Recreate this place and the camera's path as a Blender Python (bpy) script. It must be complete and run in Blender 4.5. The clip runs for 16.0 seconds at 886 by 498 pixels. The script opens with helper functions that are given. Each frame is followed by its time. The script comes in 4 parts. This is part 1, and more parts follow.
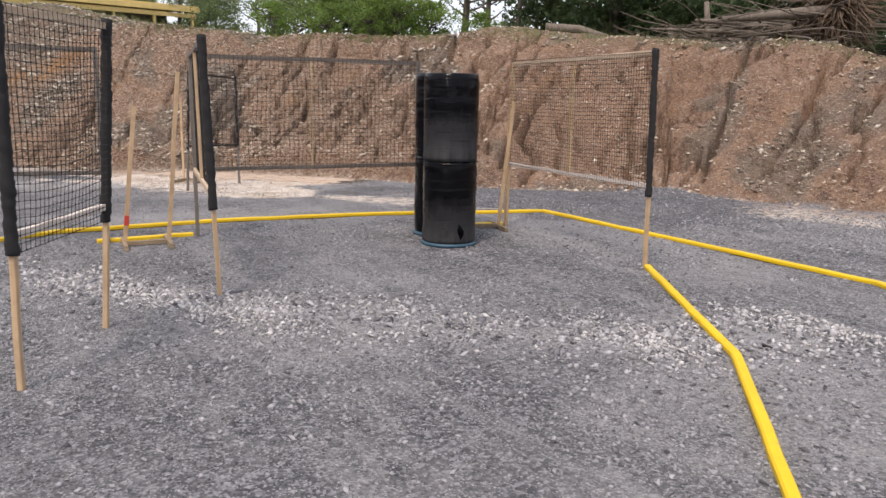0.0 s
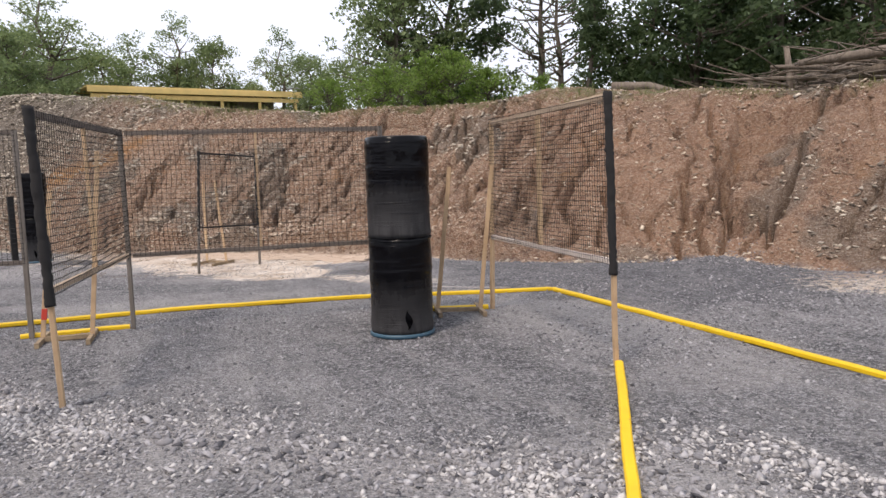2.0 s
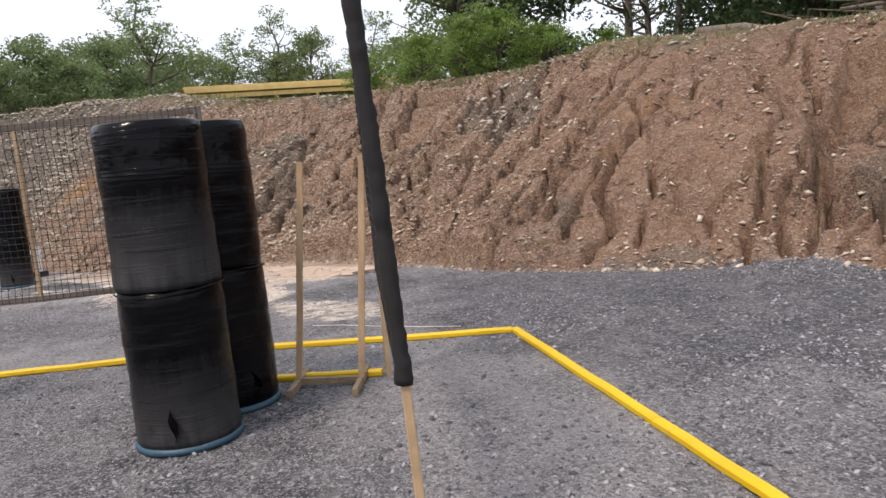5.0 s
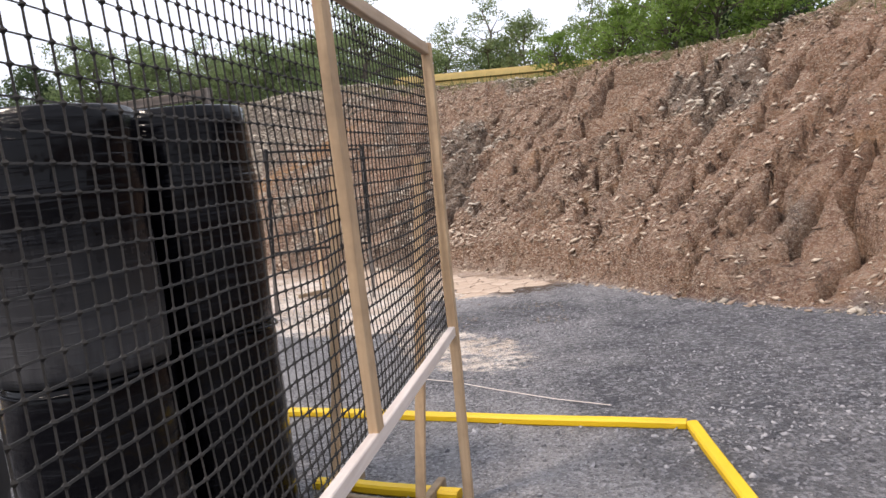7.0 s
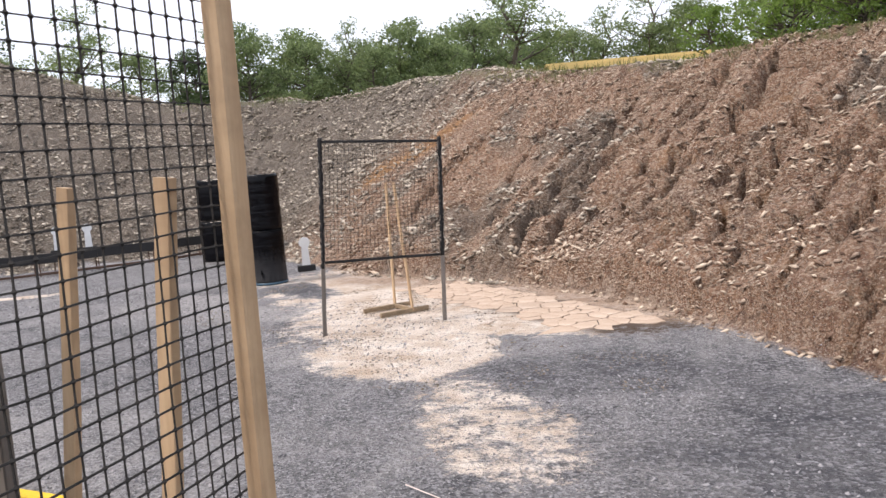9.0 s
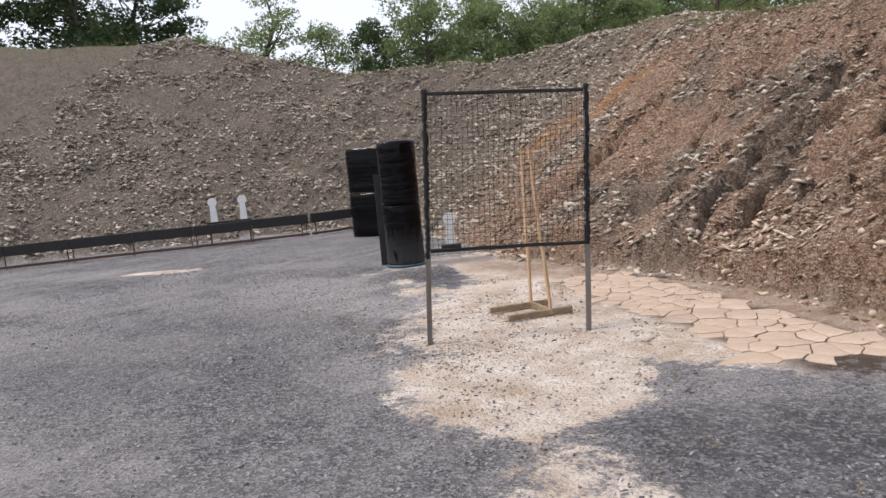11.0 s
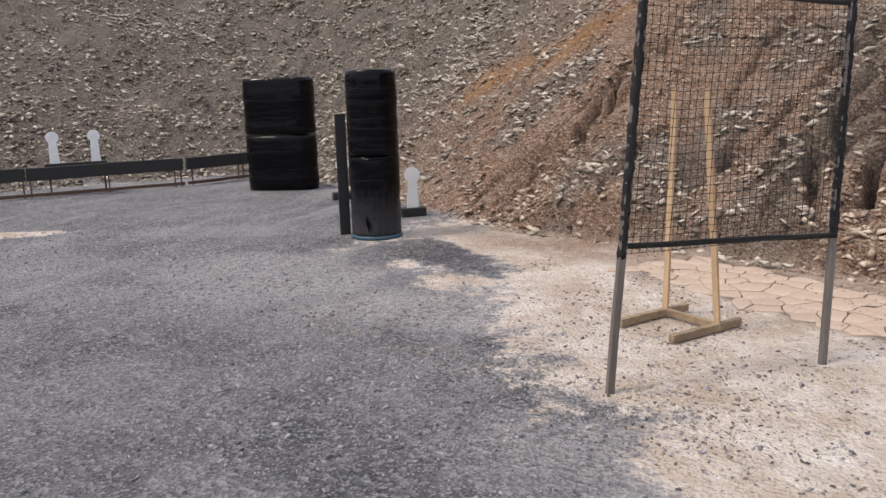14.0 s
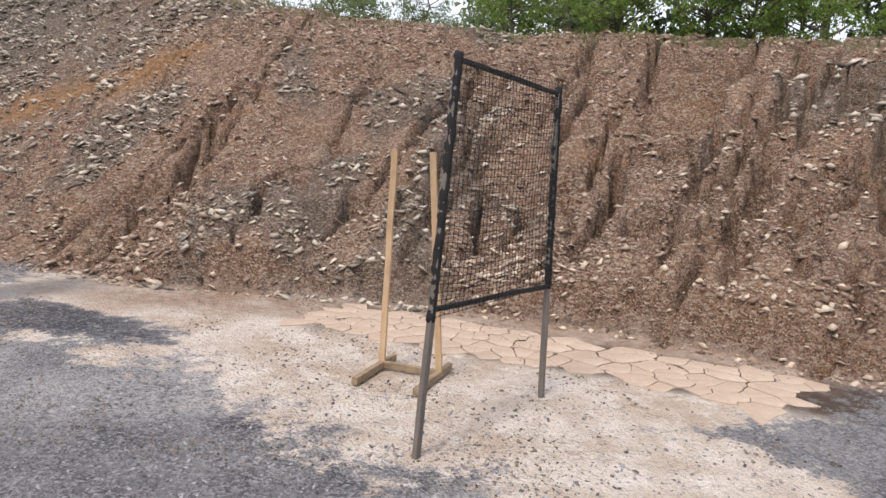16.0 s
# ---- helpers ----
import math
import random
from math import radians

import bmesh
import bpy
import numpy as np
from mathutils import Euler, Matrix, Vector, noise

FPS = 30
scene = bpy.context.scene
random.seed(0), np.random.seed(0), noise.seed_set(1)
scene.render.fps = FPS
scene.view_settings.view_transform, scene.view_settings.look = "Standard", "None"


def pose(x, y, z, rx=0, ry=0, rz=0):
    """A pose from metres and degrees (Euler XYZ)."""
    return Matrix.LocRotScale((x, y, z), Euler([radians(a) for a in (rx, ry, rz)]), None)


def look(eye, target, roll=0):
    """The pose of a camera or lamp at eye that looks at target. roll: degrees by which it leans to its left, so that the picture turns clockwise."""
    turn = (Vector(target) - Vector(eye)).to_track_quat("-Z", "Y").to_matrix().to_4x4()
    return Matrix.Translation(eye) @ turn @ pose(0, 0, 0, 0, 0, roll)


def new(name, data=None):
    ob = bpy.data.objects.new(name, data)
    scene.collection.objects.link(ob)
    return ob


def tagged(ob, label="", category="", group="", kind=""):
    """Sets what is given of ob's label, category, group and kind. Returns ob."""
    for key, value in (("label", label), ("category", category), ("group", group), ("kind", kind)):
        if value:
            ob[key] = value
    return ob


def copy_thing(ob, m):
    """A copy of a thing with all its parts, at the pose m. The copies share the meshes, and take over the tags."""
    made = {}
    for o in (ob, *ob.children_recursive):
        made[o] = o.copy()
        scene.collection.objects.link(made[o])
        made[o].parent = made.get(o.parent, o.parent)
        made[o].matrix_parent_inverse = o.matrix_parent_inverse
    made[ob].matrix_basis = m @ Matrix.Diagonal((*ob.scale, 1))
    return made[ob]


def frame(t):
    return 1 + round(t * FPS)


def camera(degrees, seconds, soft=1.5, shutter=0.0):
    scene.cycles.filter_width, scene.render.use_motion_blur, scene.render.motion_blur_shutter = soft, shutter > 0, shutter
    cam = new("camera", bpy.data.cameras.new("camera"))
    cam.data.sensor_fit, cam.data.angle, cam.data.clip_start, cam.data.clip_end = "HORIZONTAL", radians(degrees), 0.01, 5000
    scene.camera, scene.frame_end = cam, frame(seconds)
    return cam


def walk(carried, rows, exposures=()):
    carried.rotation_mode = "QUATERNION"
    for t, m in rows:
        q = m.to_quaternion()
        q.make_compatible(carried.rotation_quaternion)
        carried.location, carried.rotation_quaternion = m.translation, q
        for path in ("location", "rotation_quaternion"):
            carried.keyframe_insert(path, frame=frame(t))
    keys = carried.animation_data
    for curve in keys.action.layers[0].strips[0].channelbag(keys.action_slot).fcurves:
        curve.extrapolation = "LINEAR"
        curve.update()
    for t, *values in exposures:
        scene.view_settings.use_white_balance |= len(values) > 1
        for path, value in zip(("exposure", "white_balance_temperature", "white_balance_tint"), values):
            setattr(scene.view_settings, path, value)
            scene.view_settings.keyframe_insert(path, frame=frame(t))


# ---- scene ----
cam = camera(60.6, 16.0)
ROWS = [
    (0.0, 0.008, 0.008, 1.587, -30.99, -11.58, -1.13),
    (0.5, 0.442, 0.098, 1.619, -23.99, -8.68, -0.51),
    (1.0, 0.965, 0.135, 1.609, -21.84, -8.01, 0.52),
    (1.5, 1.421, 0.256, 1.560, -17.19, -6.65, 0.97),
    (2.0, 2.060, 0.344, 1.518, -21.90, -6.23, 1.67),
    (2.5, 2.597, 0.631, 1.505, -23.80, -6.61, 4.23),
    (3.0, 3.156, 0.936, 1.483, -28.01, -6.18, 3.66),
    (3.5, 3.717, 1.288, 1.490, -26.76, -6.56, 3.59),
    (4.0, 4.167, 1.645, 1.491, -23.07, -6.61, 5.14),
    (4.5, 4.645, 2.002, 1.464, -17.91, -7.28, 5.07),
    (5.0, 4.956, 2.454, 1.465, -11.65, -7.11, 5.62),
    (7.5, 5.984, 4.826, 1.474, 7.56, -6.21, 5.89),
    (8.0, 6.153, 5.276, 1.491, 10.13, -5.96, 5.37),
    (10.5, 6.356, 7.758, 1.429, 28.42, -7.14, 4.74),
    (11.0, 6.091, 8.183, 1.380, 31.24, -7.11, 5.12),
    (11.5, 5.781, 8.500, 1.371, 32.03, -6.81, 4.99),
    (12.0, 5.241, 8.762, 1.410, 31.28, -6.21, 4.46),
    (12.5, 4.658, 8.988, 1.452, 29.26, -6.46, 3.42),
    (13.0, 4.106, 9.185, 1.426, 26.34, -7.64, 2.40),
    (13.5, 3.630, 9.273, 1.409, 22.37, -9.89, 1.93),
    (14.0, 3.152, 9.427, 1.404, 16.92, -11.88, 1.46),
    (14.5, 2.686, 9.466, 1.400, 9.55, -12.91, 0.91),
    (15.0, 2.312, 9.558, 1.375, 1.03, -13.13, -0.34),
    (15.5, 1.946, 9.694, 1.447, -10.75, -10.95, -3.51),
    (16.0, 1.609, 9.737, 1.489, -21.55, -8.60, -3.80),
]
walk(cam, [(t, pose(x, y, z, 90 + pitch, roll, yaw)) for t, x, y, z, yaw, pitch, roll in ROWS],
     exposures=[(0.0, 0.22, 7350, 16.5), (4.5, 0.17, 7350, 16.5), (7.3, 0.42, 7250, 17), (8.2, 0.58, 7250, 17), (10.3, 0.16, 7200, 16), (14.0, 0.07, 7200, 16), (16.0, 0.19, 7150, 16)])

# ---- world and light: a bright, thinly overcast summer day ----
SUN_ELEVATION, SUN_AZIMUTH = 58.0, 235.0          # degrees; azimuth counted clockwise from +y
world = bpy.data.worlds.new("sky")
scene.world = world
world.use_nodes = True
wn, wl = world.node_tree.nodes, world.node_tree.links
sky = wn.new("ShaderNodeTexSky")
sky.sky_type, sky.sun_disc = "NISHITA", False
sky.sun_elevation, sky.sun_rotation = radians(SUN_ELEVATION), radians(SUN_AZIMUTH)
sky.air_density, sky.dust_density, sky.ozone_density = 1.0, 3.0, 1.0
# thin cloud: pale veil with soft structure over the blue
wco = wn.new("ShaderNodeTexCoord")
wmap = wn.new("ShaderNodeMapping")
wmap.inputs["Scale"].default_value = (1.0, 1.0, 3.0)
wno = wn.new("ShaderNodeTexNoise")
wno.inputs["Scale"].default_value, wno.inputs["Detail"].default_value = 1.6, 5.0
wra = wn.new("ShaderNodeMapRange")
wra.inputs["From Min"].default_value, wra.inputs["From Max"].default_value = 0.35, 0.7
wra.inputs["To Min"].default_value, wra.inputs["To Max"].default_value = 0.72, 0.95
wmi = wn.new("ShaderNodeMix")
wmi.data_type = "RGBA"
wl.new(wco.outputs["Generated"], wmap.inputs["Vector"])
wl.new(wmap.outputs["Vector"], wno.inputs["Vector"])
wl.new(wno.outputs["Fac"], wra.inputs["Value"])
wl.new(wra.outputs["Result"], wmi.inputs["Factor"])
wl.new(sky.outputs["Color"], wmi.inputs[6])
wmi.inputs[7].default_value = (6.9, 8.0, 9.6, 1.0)
wl.new(wmi.outputs[2], wn["Background"].inputs["Color"])
wn["Background"].inputs["Strength"].default_value = 0.132
sun = new("sun", bpy.data.lights.new("sun", "SUN"))
sun.data.energy, sun.data.angle, sun.data.color = 2.3, radians(10), (1.0, 0.95, 0.88)
az, el = radians(SUN_AZIMUTH), radians(SUN_ELEVATION)
sun.matrix_world = look((60 * math.sin(az) * math.cos(el), 60 * math.cos(az) * math.cos(el), 60 * math.sin(el)), (0, 0, 0))


# ---- materials ----
class Nodes:
    """A small wrapper to write node materials briefly."""

    def __init__(self, name, roughness=0.8, metal=0.0):
        self.mat = bpy.data.materials.new(name)
        self.mat.use_nodes = True
        self.tree = self.mat.node_tree
        self.shader = self.tree.nodes["Principled BSDF"]
        self.shader.inputs["Roughness"].default_value = roughness
        self.shader.inputs["Metallic"].default_value = metal
        self.co = self.tree.nodes.new("ShaderNodeTexCoord").outputs["Object"]

    def put(self, socket, value):
        if isinstance(value, bpy.types.NodeSocket):
            self.tree.links.new(value, socket)
        elif isinstance(value, tuple) and len(value) == 3 and socket.type == "RGBA":
            socket.default_value = (*value, 1.0)
        else:
            socket.default_value = value

    def node(self, kind, out=0, props=None, **values):
        n = self.tree.nodes.new(kind)
        props = props or {}
        if "feature" in props:
            n.feature = props["feature"]
        if "attribute_name" in props:
            n.attribute_name = props["attribute_name"]
        if "operation" in props:
            n.operation = props["operation"]
        for key, value in values.items():
            self.put(n.inputs[key.replace("_", " ")], value)
        return n.outputs[out]

    def scaled(self, sx, sy, sz, vec=None):
        return self.node("ShaderNodeMapping", Vector=vec or self.co, Scale=(sx, sy, sz))

    def noise(self, scale, detail=4.0, rough=0.6, vec=None):
        return self.node("ShaderNodeTexNoise", Vector=vec or self.co, Scale=scale, Detail=detail, Roughness=rough)

    def cells(self, scale, feature="F1", out="Distance", vec=None, spread=1.0):
        return self.node("ShaderNodeTexVoronoi", out, {"feature": feature}, Vector=vec or self.co, Scale=scale, Randomness=spread)

    def ramp(self, value, lo, hi, a=0.0, b=1.0):
        n = self.tree.nodes.new("ShaderNodeMapRange")
        self.put(n.inputs["Value"], value)
        for key, v in (("From Min", lo), ("From Max", hi), ("To Min", a), ("To Max", b)):
            n.inputs[key].default_value = v
        return n.outputs[0]

    def mix(self, fac, a, b):
        n = self.tree.nodes.new("ShaderNodeMix")
        n.data_type = "RGBA"
        self.put(n.inputs[0], fac)
        self.put(n.inputs[6], a)
        self.put(n.inputs[7], b)
        return n.outputs[2]

    def mathn(self, op, a, b=0.0):
        n = self.tree.nodes.new("ShaderNodeMath")
        n.operation = op
        self.put(n.inputs[0], a)
        self.put(n.inputs[1], b)
        return n.outputs[0]

    def bump(self, height, strength=0.5, distance=0.01, normal=None):
        n = self.tree.nodes.new("ShaderNodeBump")
        self.put(n.inputs["Height"], height)
        n.inputs["Strength"].default_value, n.inputs["Distance"].default_value = strength, distance
        if normal:
            self.put(n.inputs["Normal"], normal)
        return n.outputs[0]

    def done(self, colour=None, rough=None, normal=None):
        for key, value in (("Base Color", colour), ("Roughness", rough), ("Normal", normal)):
            if value is not None:
                self.put(self.shader.inputs[key], value)
        return self.mat


def ground_material():
    m = Nodes("bay_ground", 0.95)
    soil = m.node("ShaderNodeAttribute", "Fac", {"attribute_name": "soil"})
    mud = m.node("ShaderNodeAttribute", "Fac", {"attribute_name": "mud"})
    scree = m.node("ShaderNodeAttribute", "Fac", {"attribute_name": "scree"})
    pale = m.node("ShaderNodeAttribute", "Fac", {"attribute_name": "pale"})
    flaky = m.node("ShaderNodeAttribute", "Fac", {"attribute_name": "flaky"})
    grass = m.node("ShaderNodeAttribute", "Fac", {"attribute_name": "grass"})
    broad = m.noise(0.55, 4.0, 0.6)
    mid = m.noise(3.5, 5.0, 0.65)
    fine = m.noise(26.0, 4.0, 0.7)
    chips = m.cells(42.0, out="Color")
    chip_grey = m.node("ShaderNodeSeparateColor", 0, Color=chips)
    small = m.node("ShaderNodeSeparateColor", 0, Color=m.cells(110.0, out="Color"))
    # crushed grey stone
    tone = m.node("ShaderNodeSeparateColor", 1, Color=m.cells(70.0, out="Color"))
    g = m.mix(m.ramp(broad, 0.40, 0.62), (0.050, 0.052, 0.060), (0.17, 0.168, 0.176))
    g = m.mix(m.ramp(mid, 0.40, 0.66, 0.0, 0.6), g, (0.22, 0.215, 0.225))
    g = m.mix(m.ramp(chip_grey, 0.45, 1.0, 0.0, 0.75), g, (0.36, 0.355, 0.375))
    g = m.mix(m.ramp(tone, 0.0, 0.4, 0.75, 0.0), g, (0.035, 0.036, 0.044))
    g = m.mix(m.ramp(small, 0.80, 1.0, 0.0, 0.8), g, (0.47, 0.46, 0.47))
    g = m.mix(m.mathn("MULTIPLY", pale, m.ramp(fine, 0.36, 0.62, 0.0, 0.9)), g, (0.42, 0.40, 0.40))
    lanes = m.noise(1.0, 5.0, 0.7, m.node("ShaderNodeMapping", Vector=m.co, Rotation=(0.0, 0.0, 0.80), Scale=(2.6, 0.5, 1.0)))
    g = m.mix(m.ramp(lanes, 0.50, 0.68, 0.0, 0.42), g, (0.37, 0.36, 0.36))
    g = m.mix(m.ramp(lanes, 0.30, 0.46, 0.28, 0.0), g, (0.060, 0.061, 0.070))
    fresh = m.node("ShaderNodeAttribute", "Fac", {"attribute_name": "fresh"})
    new_stone = m.mix(m.ramp(chip_grey, 0.5, 1.0, 0.0, 0.8), (0.050, 0.052, 0.063), (0.26, 0.26, 0.285))
    new_stone = m.mix(m.ramp(tone, 0.0, 0.4, 0.8, 0.0), new_stone, (0.022, 0.023, 0.029))
    g = m.mix(m.mathn("MULTIPLY", fresh, m.ramp(mid, 0.30, 0.55, 0.95, 0.6)), g, new_stone)
    # brown broken shale earth
    flake = m.node("ShaderNodeSeparateColor", 0, Color=m.cells(30.0, out="Color", vec=m.scaled(1.0, 1.0, 1.9)))
    d = m.mix(m.ramp(broad, 0.36, 0.64), (0.165, 0.081, 0.050), (0.290, 0.152, 0.094))
    d = m.mix(m.ramp(mid, 0.42, 0.7, 0.0, 0.85), d, (0.36, 0.215, 0.138))
    d = m.mix(m.ramp(fine, 0.50, 0.70, 0.0, 0.8), d, (0.43, 0.305, 0.215))
    d = m.mix(m.mathn("MULTIPLY", flaky, m.ramp(tone, 0.0, 0.45, 0.85, 0.0)), d, (0.038, 0.023, 0.017))
    d = m.mix(m.mathn("MULTIPLY", flaky, m.ramp(flake, 0.66, 0.92, 0.0, 0.85)), d, (0.50, 0.385, 0.295))
    d = m.mix(m.mathn("MULTIPLY", flaky, m.ramp(small, 0.8, 1.0, 0.0, 0.95)), d, (0.62, 0.52, 0.42))
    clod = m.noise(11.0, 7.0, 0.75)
    # the clod relief's hollows are darkened and its tops paled in the colour
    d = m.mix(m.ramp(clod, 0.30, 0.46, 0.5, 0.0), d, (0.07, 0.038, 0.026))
    d = m.mix(m.ramp(clod, 0.54, 0.68, 0.0, 0.7), d, (0.50, 0.34, 0.235))
    # crevice shade put into the colour as thin dark crack lines, without depth
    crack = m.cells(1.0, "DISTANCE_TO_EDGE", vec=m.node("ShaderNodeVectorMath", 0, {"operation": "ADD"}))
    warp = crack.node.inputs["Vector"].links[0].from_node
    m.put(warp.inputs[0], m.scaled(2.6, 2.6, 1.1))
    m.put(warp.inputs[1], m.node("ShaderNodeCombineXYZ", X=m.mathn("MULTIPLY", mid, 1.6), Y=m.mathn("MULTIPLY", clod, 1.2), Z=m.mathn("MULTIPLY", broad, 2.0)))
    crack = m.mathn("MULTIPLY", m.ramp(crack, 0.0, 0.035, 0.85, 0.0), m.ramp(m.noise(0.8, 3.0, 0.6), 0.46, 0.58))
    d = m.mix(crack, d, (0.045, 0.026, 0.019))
    rust = m.ramp(m.noise(0.9, 5.0, 0.7), 0.60, 0.72, 0.0, 0.55)
    d = m.mix(rust, d, (0.36, 0.19, 0.085))
    ochre = m.node("ShaderNodeAttribute", "Fac", {"attribute_name": "ochre"})
    yellow_clay = m.mix(m.ramp(clod, 0.35, 0.65), (0.25, 0.115, 0.050), (0.50, 0.29, 0.135))
    s = m.mix(m.ramp(mid, 0.35, 0.65), (0.095, 0.073, 0.057), (0.185, 0.148, 0.117))
    s = m.mix(m.ramp(flake, 0.55, 1.0, 0.0, 0.75), s, (0.34, 0.29, 0.24))
    s = m.mix(m.ramp(tone, 0.0, 0.45, 0.8, 0.0), s, (0.03, 0.024, 0.02))
    s = m.mix(m.ramp(small, 0.8, 1.0, 0.0, 0.75), s, (0.46, 0.42, 0.37))
    d = m.mix(scree, d, s)
    d = m.mix(m.mathn("MULTIPLY", ochre, m.ramp(mid, 0.3, 0.55, 0.35, 0.9)), d, yellow_clay)
    gr = m.mix(m.ramp(fine, 0.35, 0.65), (0.05, 0.075, 0.02), (0.17, 0.19, 0.07))
    d = m.mix(m.mathn("MULTIPLY", grass, m.ramp(mid, 0.42, 0.55)), d, gr)
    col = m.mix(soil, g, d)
    # dried silt, mottled pale and brown
    silt = m.mix(m.ramp(m.noise(1.7, 5.0, 0.7), 0.38, 0.62), (0.52, 0.405, 0.315), (0.74, 0.655, 0.585))
    silt = m.mix(m.ramp(m.noise(6.0, 6.0, 0.75), 0.5, 0.68, 0.0, 0.75), silt, (0.84, 0.79, 0.735))
    silt = m.mix(m.ramp(m.noise(4.3, 6.0, 0.75, m.scaled(1.0, 1.0, 1.0)), 0.60, 0.72, 0.0, 0.55), silt, (0.27, 0.19, 0.14))
    silt = m.mix(m.ramp(fine, 0.56, 0.72, 0.0, 0.8), silt, (0.13, 0.108, 0.092))
    brown = m.node("ShaderNodeAttribute", "Fac", {"attribute_name": "brown"})
    silt = m.mix(m.mathn("MULTIPLY", brown, m.ramp(m.noise(2.4, 5.0, 0.7), 0.32, 0.6, 0.45, 0.92)), silt, m.mix(m.ramp(clod, 0.35, 0.62), (0.20, 0.125, 0.084), (0.42, 0.295, 0.215)))
    # silt under the cracked plates painted dark, as shade in their gaps
    gap_shade = m.node("ShaderNodeAttribute", "Fac", {"attribute_name": "gap_shade"})
    silt = m.mix(m.mathn("MULTIPLY", gap_shade, m.ramp(mid, 0.3, 0.6, 0.7, 1.0)), silt, (0.075, 0.048, 0.033))
    patch = m.mathn("ADD", mud, m.mathn("MULTIPLY", m.mathn("SUBTRACT", m.noise(7.0, 8.0, 0.85), 0.5), 2.2))
    col = m.mix(m.ramp(patch, 0.42, 0.62), col, silt)
    relief = m.mathn("ADD", m.mathn("MULTIPLY", m.cells(42.0), 0.6), m.mathn("MULTIPLY", m.noise(60.0, 4.0, 0.7), 0.7))
    relief = m.mathn("ADD", relief, m.mathn("MULTIPLY", mid, 1.2))
    relief = m.mathn("ADD", relief, m.mathn("MULTIPLY", m.mathn("MULTIPLY", flake, m.mathn("MULTIPLY", soil, flaky)), 0.9))
    relief = m.mathn("ADD", relief, m.mathn("MULTIPLY", m.mathn("MULTIPLY", clod, soil), 2.2))
    return m.done(col, normal=m.bump(relief, 1.0, 0.038))


def stone_material(name, dark, light):
    m = Nodes(name, 0.9)
    r = m.node("ShaderNodeNewGeometry", "Random Per Island")
    c = m.mix(r, dark, light)
    n = m.noise(40.0, 4.0, 0.7)
    c = m.mix(m.ramp(n, 0.4, 0.7, 0.0, 0.35), c, tuple(0.5 * v for v in dark))
    return m.done(c, normal=m.bump(n, 0.4, 0.006))


def wood_material(name, a, b, dirt=0.25, along=2, rough=0.75):
    m = Nodes(name, rough)
    scale = [28.0, 28.0, 28.0]
    scale[along] = 1.6
    rnd = m.node("ShaderNodeObjectInfo", "Random")
    off = m.node("ShaderNodeVectorMath", 0, {"operation": "ADD"})
    add = off.node
    m.put(add.inputs[0], m.co)
    m.put(add.inputs[1], m.node("ShaderNodeCombineXYZ", X=rnd, Y=m.mathn("MULTIPLY", rnd, 7.0), Z=m.mathn("MULTIPLY", rnd, 3.0)))
    grain = m.noise(1.0, 6.0, 0.65, m.scaled(*scale, vec=off))
    c = m.mix(m.ramp(grain, 0.3, 0.7), a, b)
    c = m.mix(m.ramp(m.noise(4.0, 5.0, 0.7, off), 0.45, 0.75, 0.0, dirt), c, tuple(0.35 * v for v in a))
    return m.done(c, normal=m.bump(grain, 0.35, 0.004))


def paint_material(name, colour, chipped, under, rough=0.55):
    m = Nodes(name, rough)
    n = m.noise(9.0, 6.0, 0.75)
    c = m.mix(m.ramp(m.noise(2.5, 4.0, 0.6), 0.3, 0.75), colour, tuple(0.8 * v for v in colour))
    c = m.mix(m.ramp(n, 0.62, 0.72, 0.0, chipped), c, under)
    return m.done(c, normal=m.bump(m.noise(60.0, 4.0, 0.6), 0.3, 0.003))


def film_material(name, dust, drum=0.895):
    """Black stretch film; dust has settled on the lower part of each drum, in vertical streaks."""
    m = Nodes(name, 0.3)
    wrinkle = m.noise(1.0, 5.0, 0.6, m.scaled(1.6, 1.6, 26.0))
    crease = m.noise(1.0, 4.0, 0.6, m.scaled(3.0, 3.0, 60.0))
    folds = m.noise(1.0, 3.0, 0.5, m.scaled(9.0, 9.0, 5.0))
    streak = m.noise(1.0, 5.0, 0.65, m.scaled(16.0, 16.0, 1.4))
    blot = m.noise(7.0, 6.0, 0.7)
    c = m.mix(m.ramp(wrinkle, 0.5, 0.75), (0.0016, 0.0016, 0.0028), (0.004, 0.004, 0.006))
    h = m.mathn("ADD", m.mathn("MULTIPLY", m.ramp(wrinkle, 0.55, 0.8), 0.7), m.mathn("ADD", m.mathn("MULTIPLY", m.ramp(crease, 0.56, 0.75), 0.25), folds))
    rough = m.ramp(folds, 0.3, 0.7, 0.08, 0.20)
    m.shader.inputs["Specular IOR Level"].default_value = 0.16
    if dust:
        z = m.node("ShaderNodeSeparateXYZ", 2, Vector=m.co)
        level = m.mathn("FRACT", m.mathn("DIVIDE", z, drum))
        level = m.mathn("ADD", level, m.mathn("MULTIPLY", m.mathn("SUBTRACT", streak, 0.5), 0.55))
        level = m.mathn("ADD", level, m.mathn("MULTIPLY", m.mathn("SUBTRACT", wrinkle, 0.5), 0.30))
        mask = m.ramp(level, 0.12, 0.60, dust, 0.0)
        grey = m.mix(m.ramp(streak, 0.3, 0.72), (0.022, 0.022, 0.024), (0.066, 0.065, 0.068))
        grey = m.mix(m.ramp(blot, 0.60, 0.70, 0.0, 0.7), grey, (0.008, 0.008, 0.009))
        c = m.mix(mask, c, grey)
        rough = m.mathn("ADD", rough, m.mathn("MULTIPLY", mask, 0.4))
